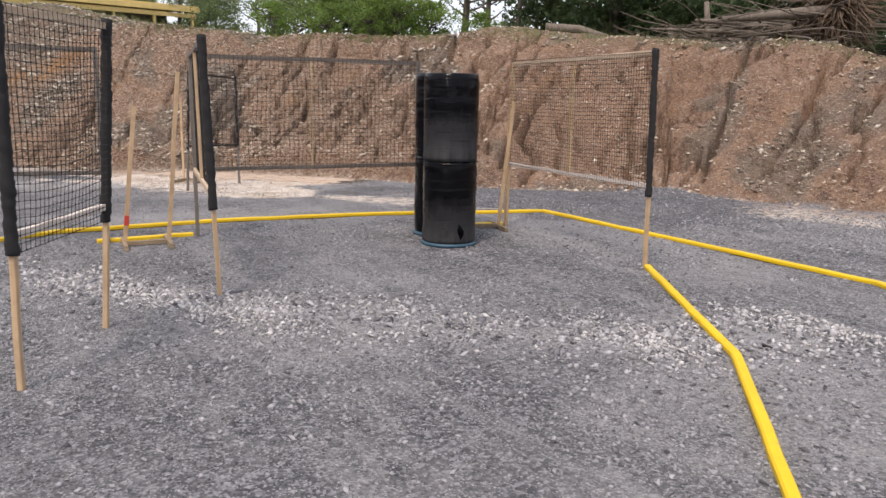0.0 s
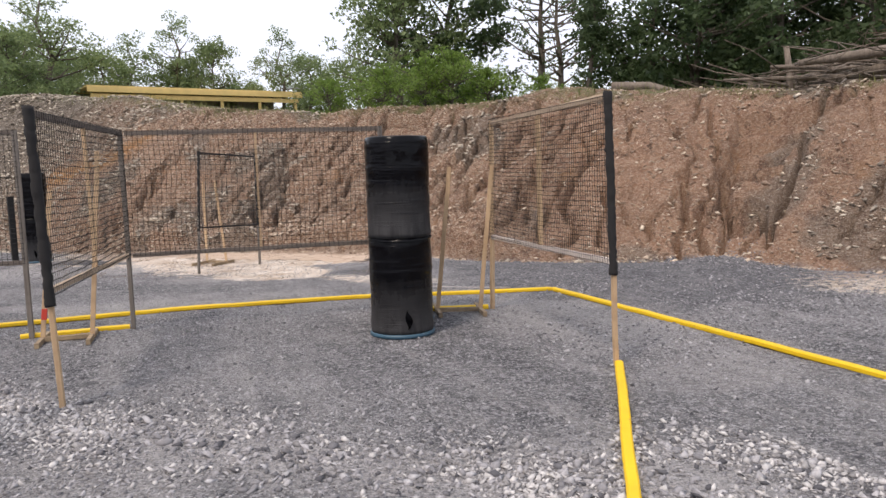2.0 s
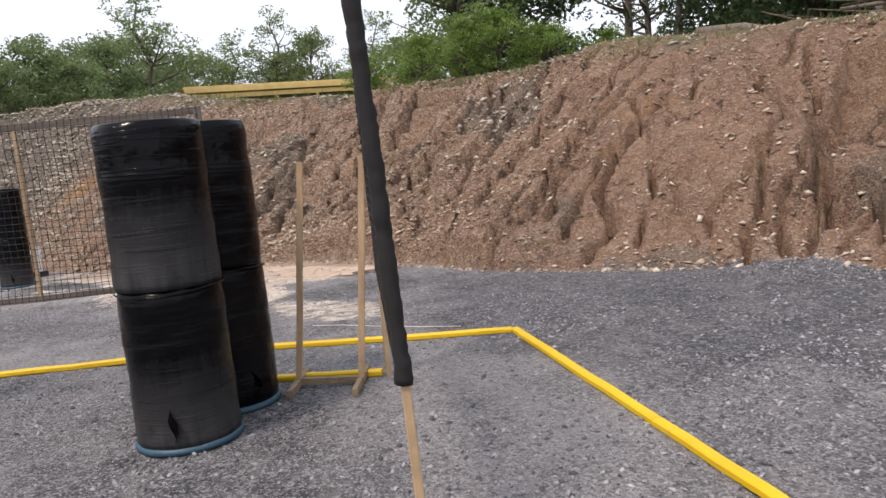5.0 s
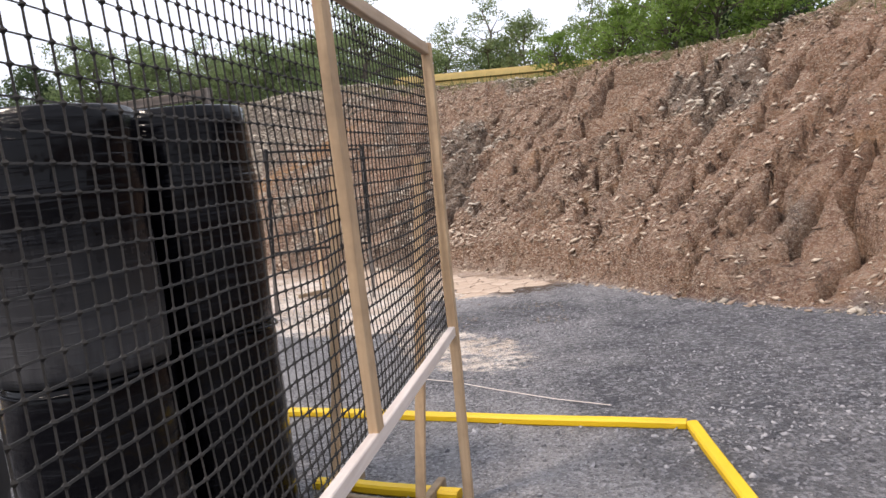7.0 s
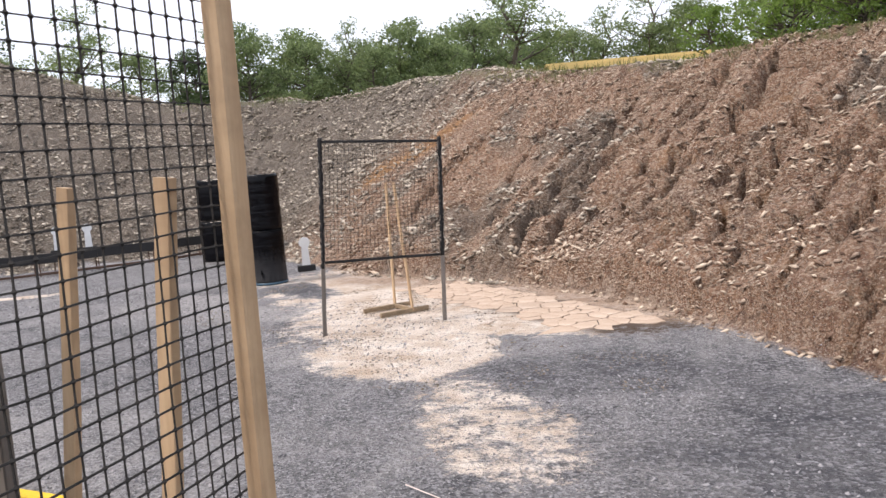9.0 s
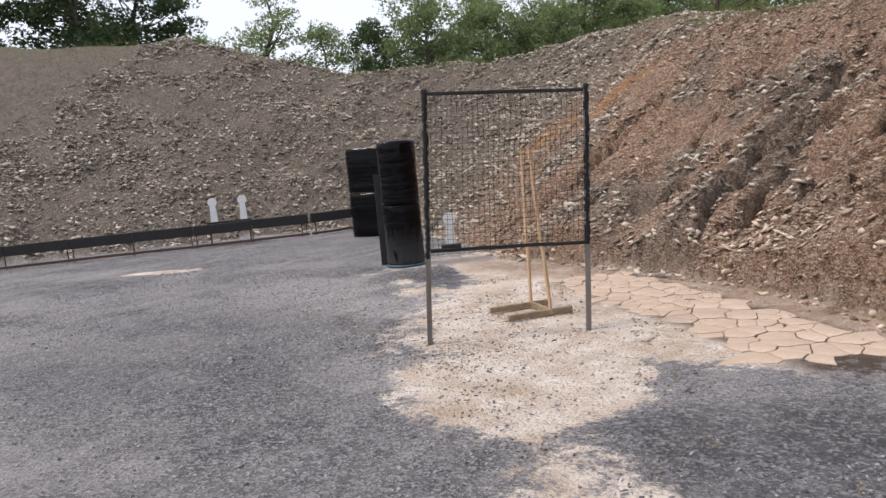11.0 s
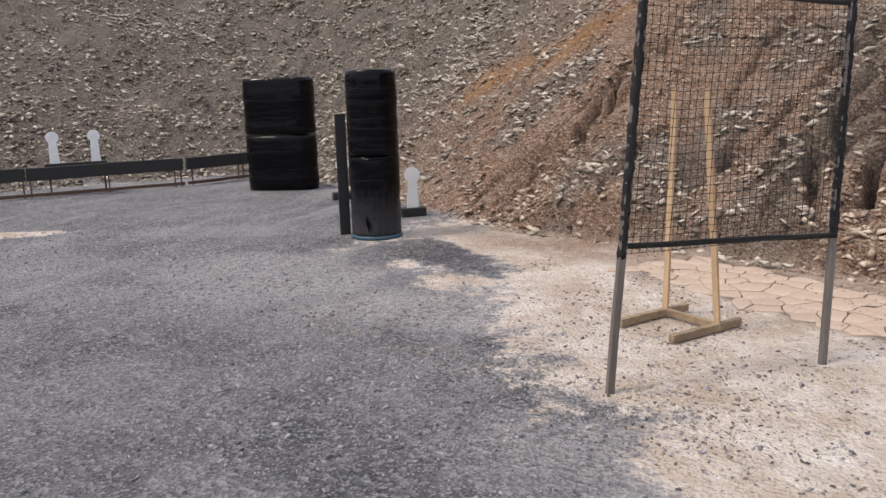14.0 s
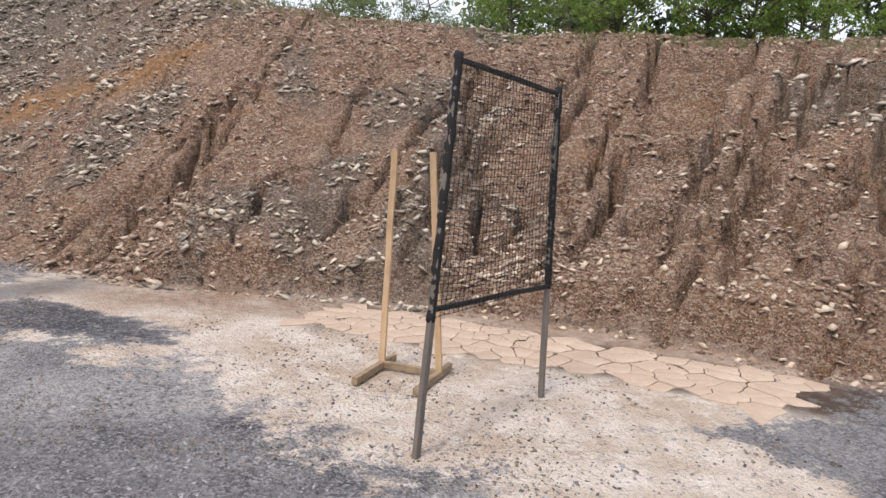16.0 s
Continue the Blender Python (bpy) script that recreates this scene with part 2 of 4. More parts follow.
    return m.done(c, rough, m.bump(h, 0.55, 0.012))


def cord_material():
    m = Nodes("black_net_cord", 0.85)
    c = m.mix(m.ramp(m.noise(14.0, 4.0, 0.6), 0.35, 0.7), (0.008, 0.0075, 0.0075), (0.030, 0.027, 0.025))
    return m.done(c)


def bark_material(name, a, b):
    m = Nodes(name, 0.95)
    n = m.noise(1.0, 6.0, 0.7, m.scaled(18.0, 18.0, 3.0))
    return m.done(m.mix(m.ramp(n, 0.3, 0.7), a, b), normal=m.bump(n, 0.8, 0.02))


def leaf_material(name, dark, light):
    m = Nodes(name, 0.6)
    r = m.node("ShaderNodeNewGeometry", "Random Per Island")
    o = m.node("ShaderNodeObjectInfo", "Random")
    c = m.mix(r, dark, light)
    c = m.mix(m.mathn("MULTIPLY", o, 0.25), c, tuple(0.6 * v for v in dark))
    m.shader.inputs["Transmission Weight"].default_value = 0.0
    tr = m.tree.nodes.new("ShaderNodeBsdfTranslucent")
    m.put(tr.inputs["Color"], m.mix(0.4, c, light))
    mx = m.tree.nodes.new("ShaderNodeMixShader")
    mx.inputs[0].default_value = 0.5
    m.done(c)
    m.tree.links.new(m.shader.outputs[0], mx.inputs[1])
    m.tree.links.new(tr.outputs[0], mx.inputs[2])
    m.tree.links.new(mx.outputs[0], m.tree.nodes["Material Output"].inputs["Surface"])
    return m.mat


GROUND = ground_material()
STONE_BROWN = stone_material("brown_shale_chips", (0.17, 0.10, 0.068), (0.70, 0.58, 0.46))
STONE_GREY = stone_material("grey_crushed_stone", (0.06, 0.06, 0.07), (0.44, 0.43, 0.45))
STONE_LIGHT = stone_material("light_crushed_stone", (0.17, 0.165, 0.17), (0.62, 0.60, 0.60))
STONE_SCREE = stone_material("grey_brown_shale_chips", (0.12, 0.095, 0.075), (0.68, 0.60, 0.50))
STONE_CLOD = stone_material("dark_clods", (0.06, 0.047, 0.038), (0.34, 0.27, 0.21))
PINE = wood_material("bare_pine", (0.42, 0.275, 0.16), (0.58, 0.41, 0.255), 0.45)
PINE_X = wood_material("bare_pine_rail", (0.46, 0.33, 0.23), (0.62, 0.49, 0.37), 0.35, along=0)
GREYWOOD = wood_material("weathered_grey_wood", (0.115, 0.098, 0.085), (0.225, 0.197, 0.175), 0.4)
GREYWOOD_X = wood_material("weathered_brown_rail", (0.10, 0.08, 0.07), (0.20, 0.165, 0.14), 0.4, along=0)
FOOTWOOD = wood_material("muddy_brown_lumber", (0.20, 0.14, 0.09), (0.36, 0.27, 0.17), 0.5, along=0)
WHITE_RAIL = wood_material("sun_bleached_rail", (0.62, 0.52, 0.47), (0.80, 0.72, 0.67), 0.2, along=0)
YELLOW = paint_material("yellow_timber_paint", (0.80, 0.51, 0.012), 0.6, (0.36, 0.25, 0.09))
FILM = film_material("black_stretch_film", 0.0)
DUSTY = film_material("dusty_stretch_film", 1.0)
BLUE = paint_material("blue_drum_plastic", (0.03, 0.085, 0.13), 0.8, (0.15, 0.16, 0.165), 0.5)
CORD = cord_material()
WRAP = paint_material("black_bunched_net", (0.016, 0.015, 0.016), 0.5, (0.05, 0.045, 0.042), 0.9)
BLACK_BOARD = paint_material("black_rubber_board", (0.018, 0.017, 0.018), 0.5, (0.05, 0.042, 0.038), 0.7)
RUST = paint_material("rusty_steel", (0.10, 0.055, 0.038), 0.7, (0.055, 0.04, 0.034), 0.8)
WHITE = paint_material("white_target_paint", (0.86, 0.86, 0.85), 0.3, (0.6, 0.59, 0.57), 0.6)
BARK = bark_material("grey_brown_bark", (0.06, 0.048, 0.038), (0.16, 0.135, 0.11))
DEADWOOD = bark_material("bleached_dead_wood", (0.085, 0.066, 0.054), (0.23, 0.19, 0.155))
ROOTS = bark_material("earthy_roots", (0.085, 0.055, 0.038), (0.20, 0.14, 0.10))
LEAF = leaf_material("summer_leaves", (0.080, 0.120, 0.050), (0.26, 0.34, 0.15))
LEAF_DARK = leaf_material("dark_wood_leaves", (0.024, 0.050, 0.020), (0.105, 0.16, 0.068))
LEAF_LIGHT = leaf_material("light_green_leaves", (0.09, 0.16, 0.03), (0.24, 0.36, 0.08))
GRASS = leaf_material("dry_grass_blades", (0.06, 0.085, 0.022), (0.26, 0.25, 0.10))
SHELTER_YELLOW = paint_material("pale_yellow_lumber", (0.72, 0.52, 0.20), 0.4, (0.50, 0.34, 0.13), 0.7)


# ---- helpers for meshes ----
def mesh_object(name, verts, faces, material, parent=None, label="", smooth=False):
    me = bpy.data.meshes.new(name)
    me.from_pydata(verts, [], faces)
    me.materials.append(material)
    if smooth:
        me.shade_smooth()
    ob = new(name, me)
    ob.parent = parent
    if label:
        ob["label"] = label
    return ob


def part(name, bm, material, parent, label="", smooth=False):
    me = bpy.data.meshes.new(name)
    bm.normal_update()
    bm.to_mesh(me)
    bm.free()
    me.materials.append(material)
    if smooth:
        me.shade_smooth()
    ob = new(name, me)
    ob.parent = parent
    if label:
        ob["label"] = label
    return ob


def thing(name, m, label, category, group=""):
    ob = new(name)
    ob.empty_display_size = 0.1
    ob.matrix_world = m
    return tagged(ob, label, category, group)


def bar(bm, a, b, w, h, up=(0, 0, 1), bevel=0.003, wander=0.0, cuts=1, rng=None):
    """A sawn bar from a to b: w across, h along up, with bevelled edges and a slight bow."""
    a, b = Vector(a), Vector(b)
    d = (b - a).normalized()
    side = d.cross(Vector(up)).normalized()
    top = side.cross(d).normalized()
    rings = []
    for i in range(cuts + 1):
        f = i / cuts
        c = a.lerp(b, f)
        if rng and 0 < i < cuts:
            c += side * rng.uniform(-wander, wander) + top * rng.uniform(-wander, wander)
        ring = []
        for sx, sy in ((-1, -1), (1, -1), (1, 1), (-1, 1)):
            for ox, oy in (((0, 1), (1, 0)) if sx * sy > 0 else ((1, 0), (0, 1))):
                x = sx * (w / 2 - bevel * ox)
                y = sy * (h / 2 - bevel * oy)
                ring.append(bm.verts.new(c + side * x + top * y))
        rings.append(ring)
    n = 8
    for r0, r1 in zip(rings[:-1], rings[1:]):
        for k in range(n):
            bm.faces.new((r0[k], r0[(k + 1) % n], r1[(k + 1) % n], r1[k]))
    bm.faces.new(list(reversed(rings[0])))
    bm.faces.new(rings[-1])
    return bm


def tube(bm, points, radii, sides=7, jitter=0.0, rng=None, cap=True):
    """A round limb through the points."""
    rings = []
    pts = [Vector(p) for p in points]
    for i, p in enumerate(pts):
        d = (pts[min(i + 1, len(pts) - 1)] - pts[max(i - 1, 0)]).normalized()
        ref = Vector((0, 0, 1)) if abs(d.z) < 0.9 else Vector((1, 0, 0))
        u = d.cross(ref).normalized()
        v = u.cross(d)
        ring = []
        for k in range(sides):
            a = 2 * math.pi * k / sides
            r = radii[i] * (1 + (rng.uniform(-jitter, jitter) if rng else 0))
            ring.append(bm.verts.new(p + u * (r * math.cos(a)) + v * (r * math.sin(a))))
        rings.append(ring)
    for r0, r1 in zip(rings[:-1], rings[1:]):
        for k in range(sides):
            bm.faces.new((r0[k], r0[(k + 1) % sides], r1[(k + 1) % sides], r1[k]))
    if cap:
        bm.faces.new(list(reversed(rings[0])))
        bm.faces.new(rings[-1])
    return bm


def lathe(bm, profile, sides=48, wobble=0.0, seed=0.0):
    rings = []
    for r, z in profile:
        ring = []
        for k in range(sides):
            a = 2 * math.pi * k / sides
            rr = r + wobble * noise.noise((3 * math.cos(a) + seed, 3 * math.sin(a), 9 * z)) if r > 0.02 else r
            ring.append(bm.verts.new((rr * math.cos(a), rr * math.sin(a), z)))
        rings.append(ring)
    for r0, r1 in zip(rings[:-1], rings[1:]):
        for k in range(sides):
            bm.faces.new((r0[k], r0[(k + 1) % sides], r1[(k + 1) % sides], r1[k]))
    bm.faces.new(list(reversed(rings[0])))
    bm.faces.new(rings[-1])
    return bm


# ---- the ground: one sheet with the bay's floor and the earth berms round it ----
# foot of the berms, with the crest's height and the slope at each corner
FOOT = [(-4.43, 22.87, 4.15, 0.72), (0.07, 18.66, 3.5, 0.72), (1.5, 17.31, 3.35, 0.72), (3.21, 16.55, 3.2, 0.72), (4.4, 15.81, 3.05, 0.72), (5.38, 15.02, 3.1, 0.72),
        (6.16, 14.0, 3.15, 0.72), (7.0, 12.7, 3.2, 0.72), (7.6, 11.6, 3.15, 0.72), (8.6, 10.4, 3.1, 0.72), (10.0, 9.0, 2.95, 0.72), (11.0, 6.8, 2.3, 0.72), (12.0, 4.0, 2.2, 0.7),
        (13.0, 0.0, 2.4, 0.7), (14.0, -14.0, 2.6, 0.7), (-18.0, -14.0, 2.6, 0.7), (-23.0, 2.0, 4.5, 0.7), (-16.97, 9.79, 6.05, 0.72), (-7.64, 19.57, 5.8, 0.72)]
BAND_X, BAND_Y = (0.2, 1.2, 2.2, 3.4, 4.4, 5.2), (7.1, 5.95, 4.8, 3.65, 3.2, 3.0)      # a paler strip of coarse stone
rng_table = np.random.RandomState(7).rand(257, 257)


def vnoise(x, y):
    """Smooth value noise on a lattice of one unit, from 0 to 1."""
    xi, yi = np.floor(x).astype(int), np.floor(y).astype(int)
    fx, fy = x - xi, y - yi
    fx, fy = fx * fx * (3 - 2 * fx), fy * fy * (3 - 2 * fy)
    a, b = rng_table[xi % 257, yi % 257], rng_table[(xi + 1) % 257, yi % 257]
    c, d = rng_table[xi % 257, (yi + 1) % 257], rng_table[(xi + 1) % 257, (yi + 1) % 257]
    return (a * (1 - fx) + b * fx) * (1 - fy) + (c * (1 - fx) + d * fx) * fy


def fbm(x, y, octaves=4):
    total, amp, norm = 0, 1.0, 0
    for k in range(octaves):
        total = total + amp * vnoise(x * 2 ** k + 17.3 * k, y * 2 ** k - 9.1 * k)
        norm += amp
        amp *= 0.5
    return total / norm


def foot_field(x, y):
    """Distance outside the foot (negative within the bay), run along it, crest height and slope there."""
    best = np.full(x.shape, 1e9)
    run, crest, steep = np.zeros(x.shape), np.zeros(x.shape), np.zeros(x.shape)
    inside = np.zeros(x.shape, bool)
    length = 0.0
    n = len(FOOT)
    for i in range(n):
        ax, ay, ah, ak = FOOT[i]
        bx, by, bh, bk = FOOT[(i + 1) % n]
        dx, dy = bx - ax, by - ay
        seg = math.hypot(dx, dy)
        u = np.clip(((x - ax) * dx + (y - ay) * dy) / seg ** 2, 0, 1)
        d = np.hypot(x - ax - u * dx, y - ay - u * dy)
        near = d < best
        best = np.where(near, d, best)
        run = np.where(near, length + u * seg, run)
        crest = np.where(near, ah + u * (bh - ah), crest)
        steep = np.where(near, ak + u * (bk - ak), steep)
        with np.errstate(divide="ignore", invalid="ignore"):
            cross = (ay > y) != (by > y)
            inside ^= cross & (x < (bx - ax) * (y - ay) / (by - ay if by != ay else 1e-9) + ax)
        length += seg
    return np.where(inside, -best, best), run, crest, steep


def smoothstep(v, a, b):
    t = np.clip((v - a) / (b - a), 0, 1)
    return t * t * (3 - 2 * t)


grng = np.random.RandomState(21)
GULLIES = [(grng.uniform(6.5, 33.0), grng.uniform(-0.12, 0.40), grng.uniform(0.040, 0.072), grng.uniform(0.30, 0.62), grng.uniform(0.05, 0.9), grng.uniform(2.2, 4.7), grng.uniform(0, 50))
           for _ in range(74)]


def terrain(x, y):
    """Height, distance from the foot, run along the foot and gully depth."""
    d, run, crest, steep = foot_field(x, y)
    wob = (fbm(x * 0.9 + 3, y * 0.9, 3) - 0.5)
    dd = d + 0.55 * wob * smoothstep(d, -0.6, 1.0)
    up = steep * np.maximum(dd, 0)
    top = crest + 0.5 * (fbm(x * 0.45, y * 0.45 + 40, 3) - 0.5)
    k = 0.35
    h = np.clip(0.5 + 0.5 * (top - up) / k, 0, 1)
    z = top * (1 - h) + up * h - k * h * (1 - h) * (dd > 0.5)
    z = np.where(dd <= 0, 0.0, z)
    # the ground behind falls away from the crest
    behind = np.maximum(d - top / steep - 3.0, 0)
    z = z - np.minimum(behind * 0.22, np.maximum(top - 2.0, 0))
    slope = smoothstep(dd, 0.15, 0.8) * (1 - smoothstep(dd, top / steep - 0.3, top / steep + 0.9))
    z = z + slope * (0.21 * (fbm(x * 1.3, y * 1.3, 4) - 0.5) + 0.115 * (fbm(x * 5, y * 5, 3) - 0.5) + 0.13 * (fbm(x * 11, y * 11, 2) - 0.5))
    cut = np.zeros(x.shape)
    clay = smoothstep(run, 13.0, 17.0)
    z = z - slope * clay * (0.04 * (fbm(x * 5, y * 5, 3) - 0.5) + 0.06 * (fbm(x * 11, y * 11, 2) - 0.5))
    brown = smoothstep(run, 3.0, 7.0) * (1 - smoothstep(run, 34, 38))
    for s0, tilt, width, depth, d0, d1, ph in GULLIES:
        near = np.abs(run - s0 - tilt * d) < 1.2
        if not near.any():
            continue
        rr, ddn = run[near], d[near]
        line = s0 + tilt * ddn + 0.55 * (vnoise(ddn * 1.3 + ph, ddn * 0 + ph) - 0.5) + 0.20 * (vnoise(ddn * 4.5 + ph, ddn * 0 + ph) - 0.5)
        wide = width * (0.6 + 0.9 * vnoise(ddn * 2 + ph, ddn * 0 + 3))
        prof = np.clip(1.25 * (1 - np.abs(rr - line) / wide), 0, 1)
        ends = smoothstep(ddn, d0 - 0.4, d0 + 0.3) * (1 - smoothstep(ddn, d1, d1 + 0.9))
        cut[near] = np.maximum(cut[near], depth * prof * ends)
    z = z - cut * brown
    # broad furrows between the gullies
    bend = 0.35 * d + 0.5 * (fbm(run * 0.7, d * 0.8, 2) - 0.5)
    rill = np.clip(1 - np.abs(2 * vnoise((run + bend) * 1.5 + 5, d * 0.3 + 3) - 1) * 13.0, 0, 1) * smoothstep(fbm(x * 1.9 + 7, y * 1.9, 3), 0.36, 0.56)
    rill2 = np.clip(1 - np.abs(2 * vnoise((run + bend) * 3.6 + 31, d * 0.6 + 8) - 1) * 9.0, 0, 1) * smoothstep(fbm(x * 2.6 + 17, y * 2.6, 3), 0.40, 0.58)
    z = z - slope * brown * (0.11 * rill + 0.10 * rill2)
    z = z + slope * brown * 0.15 * (fbm((run + bend) * 0.75 + 50, d * 0.16, 2) - 0.5)
    cut = np.maximum(cut, 0.2 * rill * slope)
    z = z + (1 - smoothstep(dd, 0.0, 0.4)) * (0.02 * (fbm(x * 1.1, y * 1.1, 3) - 0.5) + 0.012 * (fbm(x * 9, y * 9, 2) - 0.5))
    # a low cut bank along the drain
    bank = smoothstep(run, 7.5, 9.0) * (1 - smoothstep(run, 15.5, 17.5)) * (0.4 + 1.1 * vnoise(run * 1.3 + 11, run * 0))
    z = z + bank * (0.27 * smoothstep(dd, 0.02, 0.11) - 0.27 * smoothstep(dd, 0.3, 1.7))
    # the floor dips a little towards the back
    z = z - 0.09 * smoothstep(y, 8.6, 12.6)
    # heap of grey stone against the foot
    z = z + 0.12 * np.exp(-(((x - 9.75) / 0.55) ** 2 + ((y - 8.95) / 0.5) ** 2)) * (dd < 1.2)
    return z, dd, run, cut * brown, top, steep


def height(x, y):
    return float(terrain(np.array([float(x)]), np.array([float(y)]))[0][0])


def axis(lo, hi, step, far):
    core = list(np.arange(lo, hi + step / 2, step))
    left, right, s = [], [], step
    v, w = lo, hi
    while v > -far or w < far:
        s *= 1.22
        v -= s
        w += s
        left.append(v)
        right.append(w)
    return np.array(left[::-1] + core + right)


def build_ground():
    xs, ys = axis(-7.6, 13.4, 0.041, 900), axis(1.6, 24.0, 0.041, 900)
    gx, gy = np.meshgrid(xs, ys, indexing="ij")
    z, dd, run, cut, top, steep = terrain(gx.ravel(), gy.ravel())
    x, y = gx.ravel(), gy.ravel()
    nx, ny = len(xs), len(ys)
    me = bpy.data.meshes.new("ground")
    i = (np.arange(nx - 1)[:, None] * ny + np.arange(ny - 1)[None, :]).ravel()
    quads = np.stack([i, i + ny, i + ny + 1, i + 1], 1).astype(np.int32)
    me.vertices.add(len(x))
    me.vertices.foreach_set("co", np.stack([x, y, z], 1).astype(np.float32).ravel())
    me.loops.add(quads.size)
    me.loops.foreach_set("vertex_index", quads.ravel())
    me.polygons.add(len(quads))
    me.polygons.foreach_set("loop_start", np.arange(0, quads.size, 4, dtype=np.int32))
    me.polygons.foreach_set("loop_total", np.full(len(quads), 4, dtype=np.int32))
    me.update()
    me.validate()
    me.shade_smooth()
    ragged = 0.5 * (fbm(x * 2.2, y * 2.2, 4) - 0.5)
    soil = smoothstep(dd + ragged * (1 - smoothstep(run, 6.0, 8.0) * (1 - smoothstep(run, 16, 18))), -0.12, 0.06)
    # dried silt in the drain along the foot and round the far net screen
    reach = np.interp(run, (7.0, 9.0, 12.0, 13.2, 14.2, 16.0), (1.7, 2.9, 4.6, 3.6, 1.7, 1.0))
    along = smoothstep((dd + 2.2 * ragged) / reach, -1.0, -0.5) * smoothstep(run, 6.0, 8.4) * (1 - smoothstep(run - 0.15 * dd, 13.7, 15.7)) * (1 - 0.8 * smoothstep(dd, -0.1, 0.12))
    spot = 1 - smoothstep(np.hypot(((x - 5.15) + 0.35 * (y - 10.6)) / 0.8, (y - 10.6) / 1.9) + 0.9 * ragged, 0.35, 1.1)
    spot3 = 1 - smoothstep(np.hypot((x - 3.95) / 1.15, (y - 12.35) / 1.25) + 1.0 * ragged, 0.5, 1.1)
    bare = 1 - smoothstep(np.hypot((x - 5.75) / 1.15, (y - 11.75) / 0.75) + 0.8 * ragged, 0.6, 1.05)
    wu, wv = (x + 4.1) * 0.87 + (y - 16.05) * 0.49, (y - 16.05) * 0.87 - (x + 4.1) * 0.49
    spot2 = 1 - smoothstep(np.hypot(wu / 0.95, wv / 0.28) + 0.8 * ragged, 0.4, 1.1)
    tu, tv = (x - 1.2) * 0.76 - (y - 16.0) * 0.65, (x - 1.2) * 0.65 + (y - 16.0) * 0.76
    tongue = 1 - smoothstep(np.hypot(tu / 1.1, tv / 0.42) + 2.2 * ragged, 0.5, 1.15)
    along = along * (1 - 0.75 * tongue)
    mud = np.maximum.reduce([0.98 * along, 0.56 * spot, 0.95 * spot2, 0.85 * spot3])
    mud = mud * (1 - 0.9 * bare)
    far_brown = 0.56 * (1 - smoothstep(np.abs(dd + 0.9), 0.5, 1.4)) * smoothstep(run, 20.4, 22.4) * (1 - smoothstep(run, 40, 42))
    mud = np.maximum(mud, far_brown)
    back = np.maximum(smoothstep(run, 88, 96), 1 - smoothstep(run, 1.5, 6.0))
    rocky = np.maximum(back, smoothstep(fbm(x * 0.8 + 9, y * 0.8, 3), 0.56, 0.66) * 0.6)
    rocky = np.maximum(rocky, smoothstep(run, 25.0, 27.0) * 0.45)
    pale = smoothstep(fbm(x * 0.5 + 4, y * 0.9 + 2, 4), 0.5, 0.68) * 0.55
    pale = np.maximum(pale, 0.9 * (1 - smoothstep(np.abs(y - np.interp(x, BAND_X, BAND_Y) + 0.6 * ragged), 0.1, 0.7)) * (1 - smoothstep(np.abs(x - 2.6), 1.8, 2.6)))
    belt = smoothstep(dd + 1.2 * ragged, -4.6, -3.0) * smoothstep(run, 6.5, 8.5) * (1 - smoothstep(run, 13.4, 15.4))
    pale = np.maximum(pale, 1.15 * belt * smoothstep(fbm(x * 1.7 + 8, y * 1.7, 3), 0.34, 0.56))
    # dark fresh stone spread over the old floor
    fresh = 1 - smoothstep(np.hypot((x - 8.4) / 2.7, (y - 9.2) / 3.3) + 1.0 * ragged, 0.72, 1.02)
    fresh = np.maximum(fresh, 0.45 * (1 - smoothstep(np.hypot((x - 0.6) / 2.0, (y - 12.4) / 1.8) + 1.2 * ragged, 0.55, 1.1)))
    fresh = np.maximum.reduce([fresh, 0.85 * bare, tongue])
    # ochre streak across the corner of the brown berm
    ochre = (1 - smoothstep(np.abs(dd - 2.35 - 0.6 * (run - 4.6) + 0.8 * ragged), 0.15, 0.55)) * (1 - smoothstep(np.abs(run - 5.1), 0.9, 1.5))
    # brown washed-down silt along the foot
    brown = smoothstep(dd + 0.9 * ragged, -1.15, -0.45) * smoothstep(run, 7.0, 8.5)
    # shade in the cracks of the drain, put into the colour of the silt below
    pu, pv = (x - 4.75) * 0.72 - (y - 14.35) * 0.69, (x - 4.75) * 0.69 + (y - 14.35) * 0.72
    gap_shade = (1 - smoothstep(np.abs(pu) + ragged, 1.9, 2.5)) * (1 - smoothstep(np.abs(pv) + 0.5 * ragged, 0.30, 0.55))
    grass = smoothstep(dd, top / steep - 0.5, top / steep + 0.6) * 0.95
    flaky = np.maximum(1 - 0.5 * smoothstep(run, 13.0, 17.5), back)
    for key, values in (("gap_shade", gap_shade), ("fresh", fresh), ("ochre", ochre), ("brown", brown), ("flaky", flaky), ("soil", soil), ("mud", mud), ("scree", rocky), ("pale", pale), ("grass", grass)):
        me.attributes.new(key, "FLOAT", "POINT").data.foreach_set("value", values.astype(np.float32))
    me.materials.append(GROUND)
    return tagged(new("ground", me), "grey crushed stone bay floor with brown eroded earth berms", "ground", kind="structure")


build_ground()


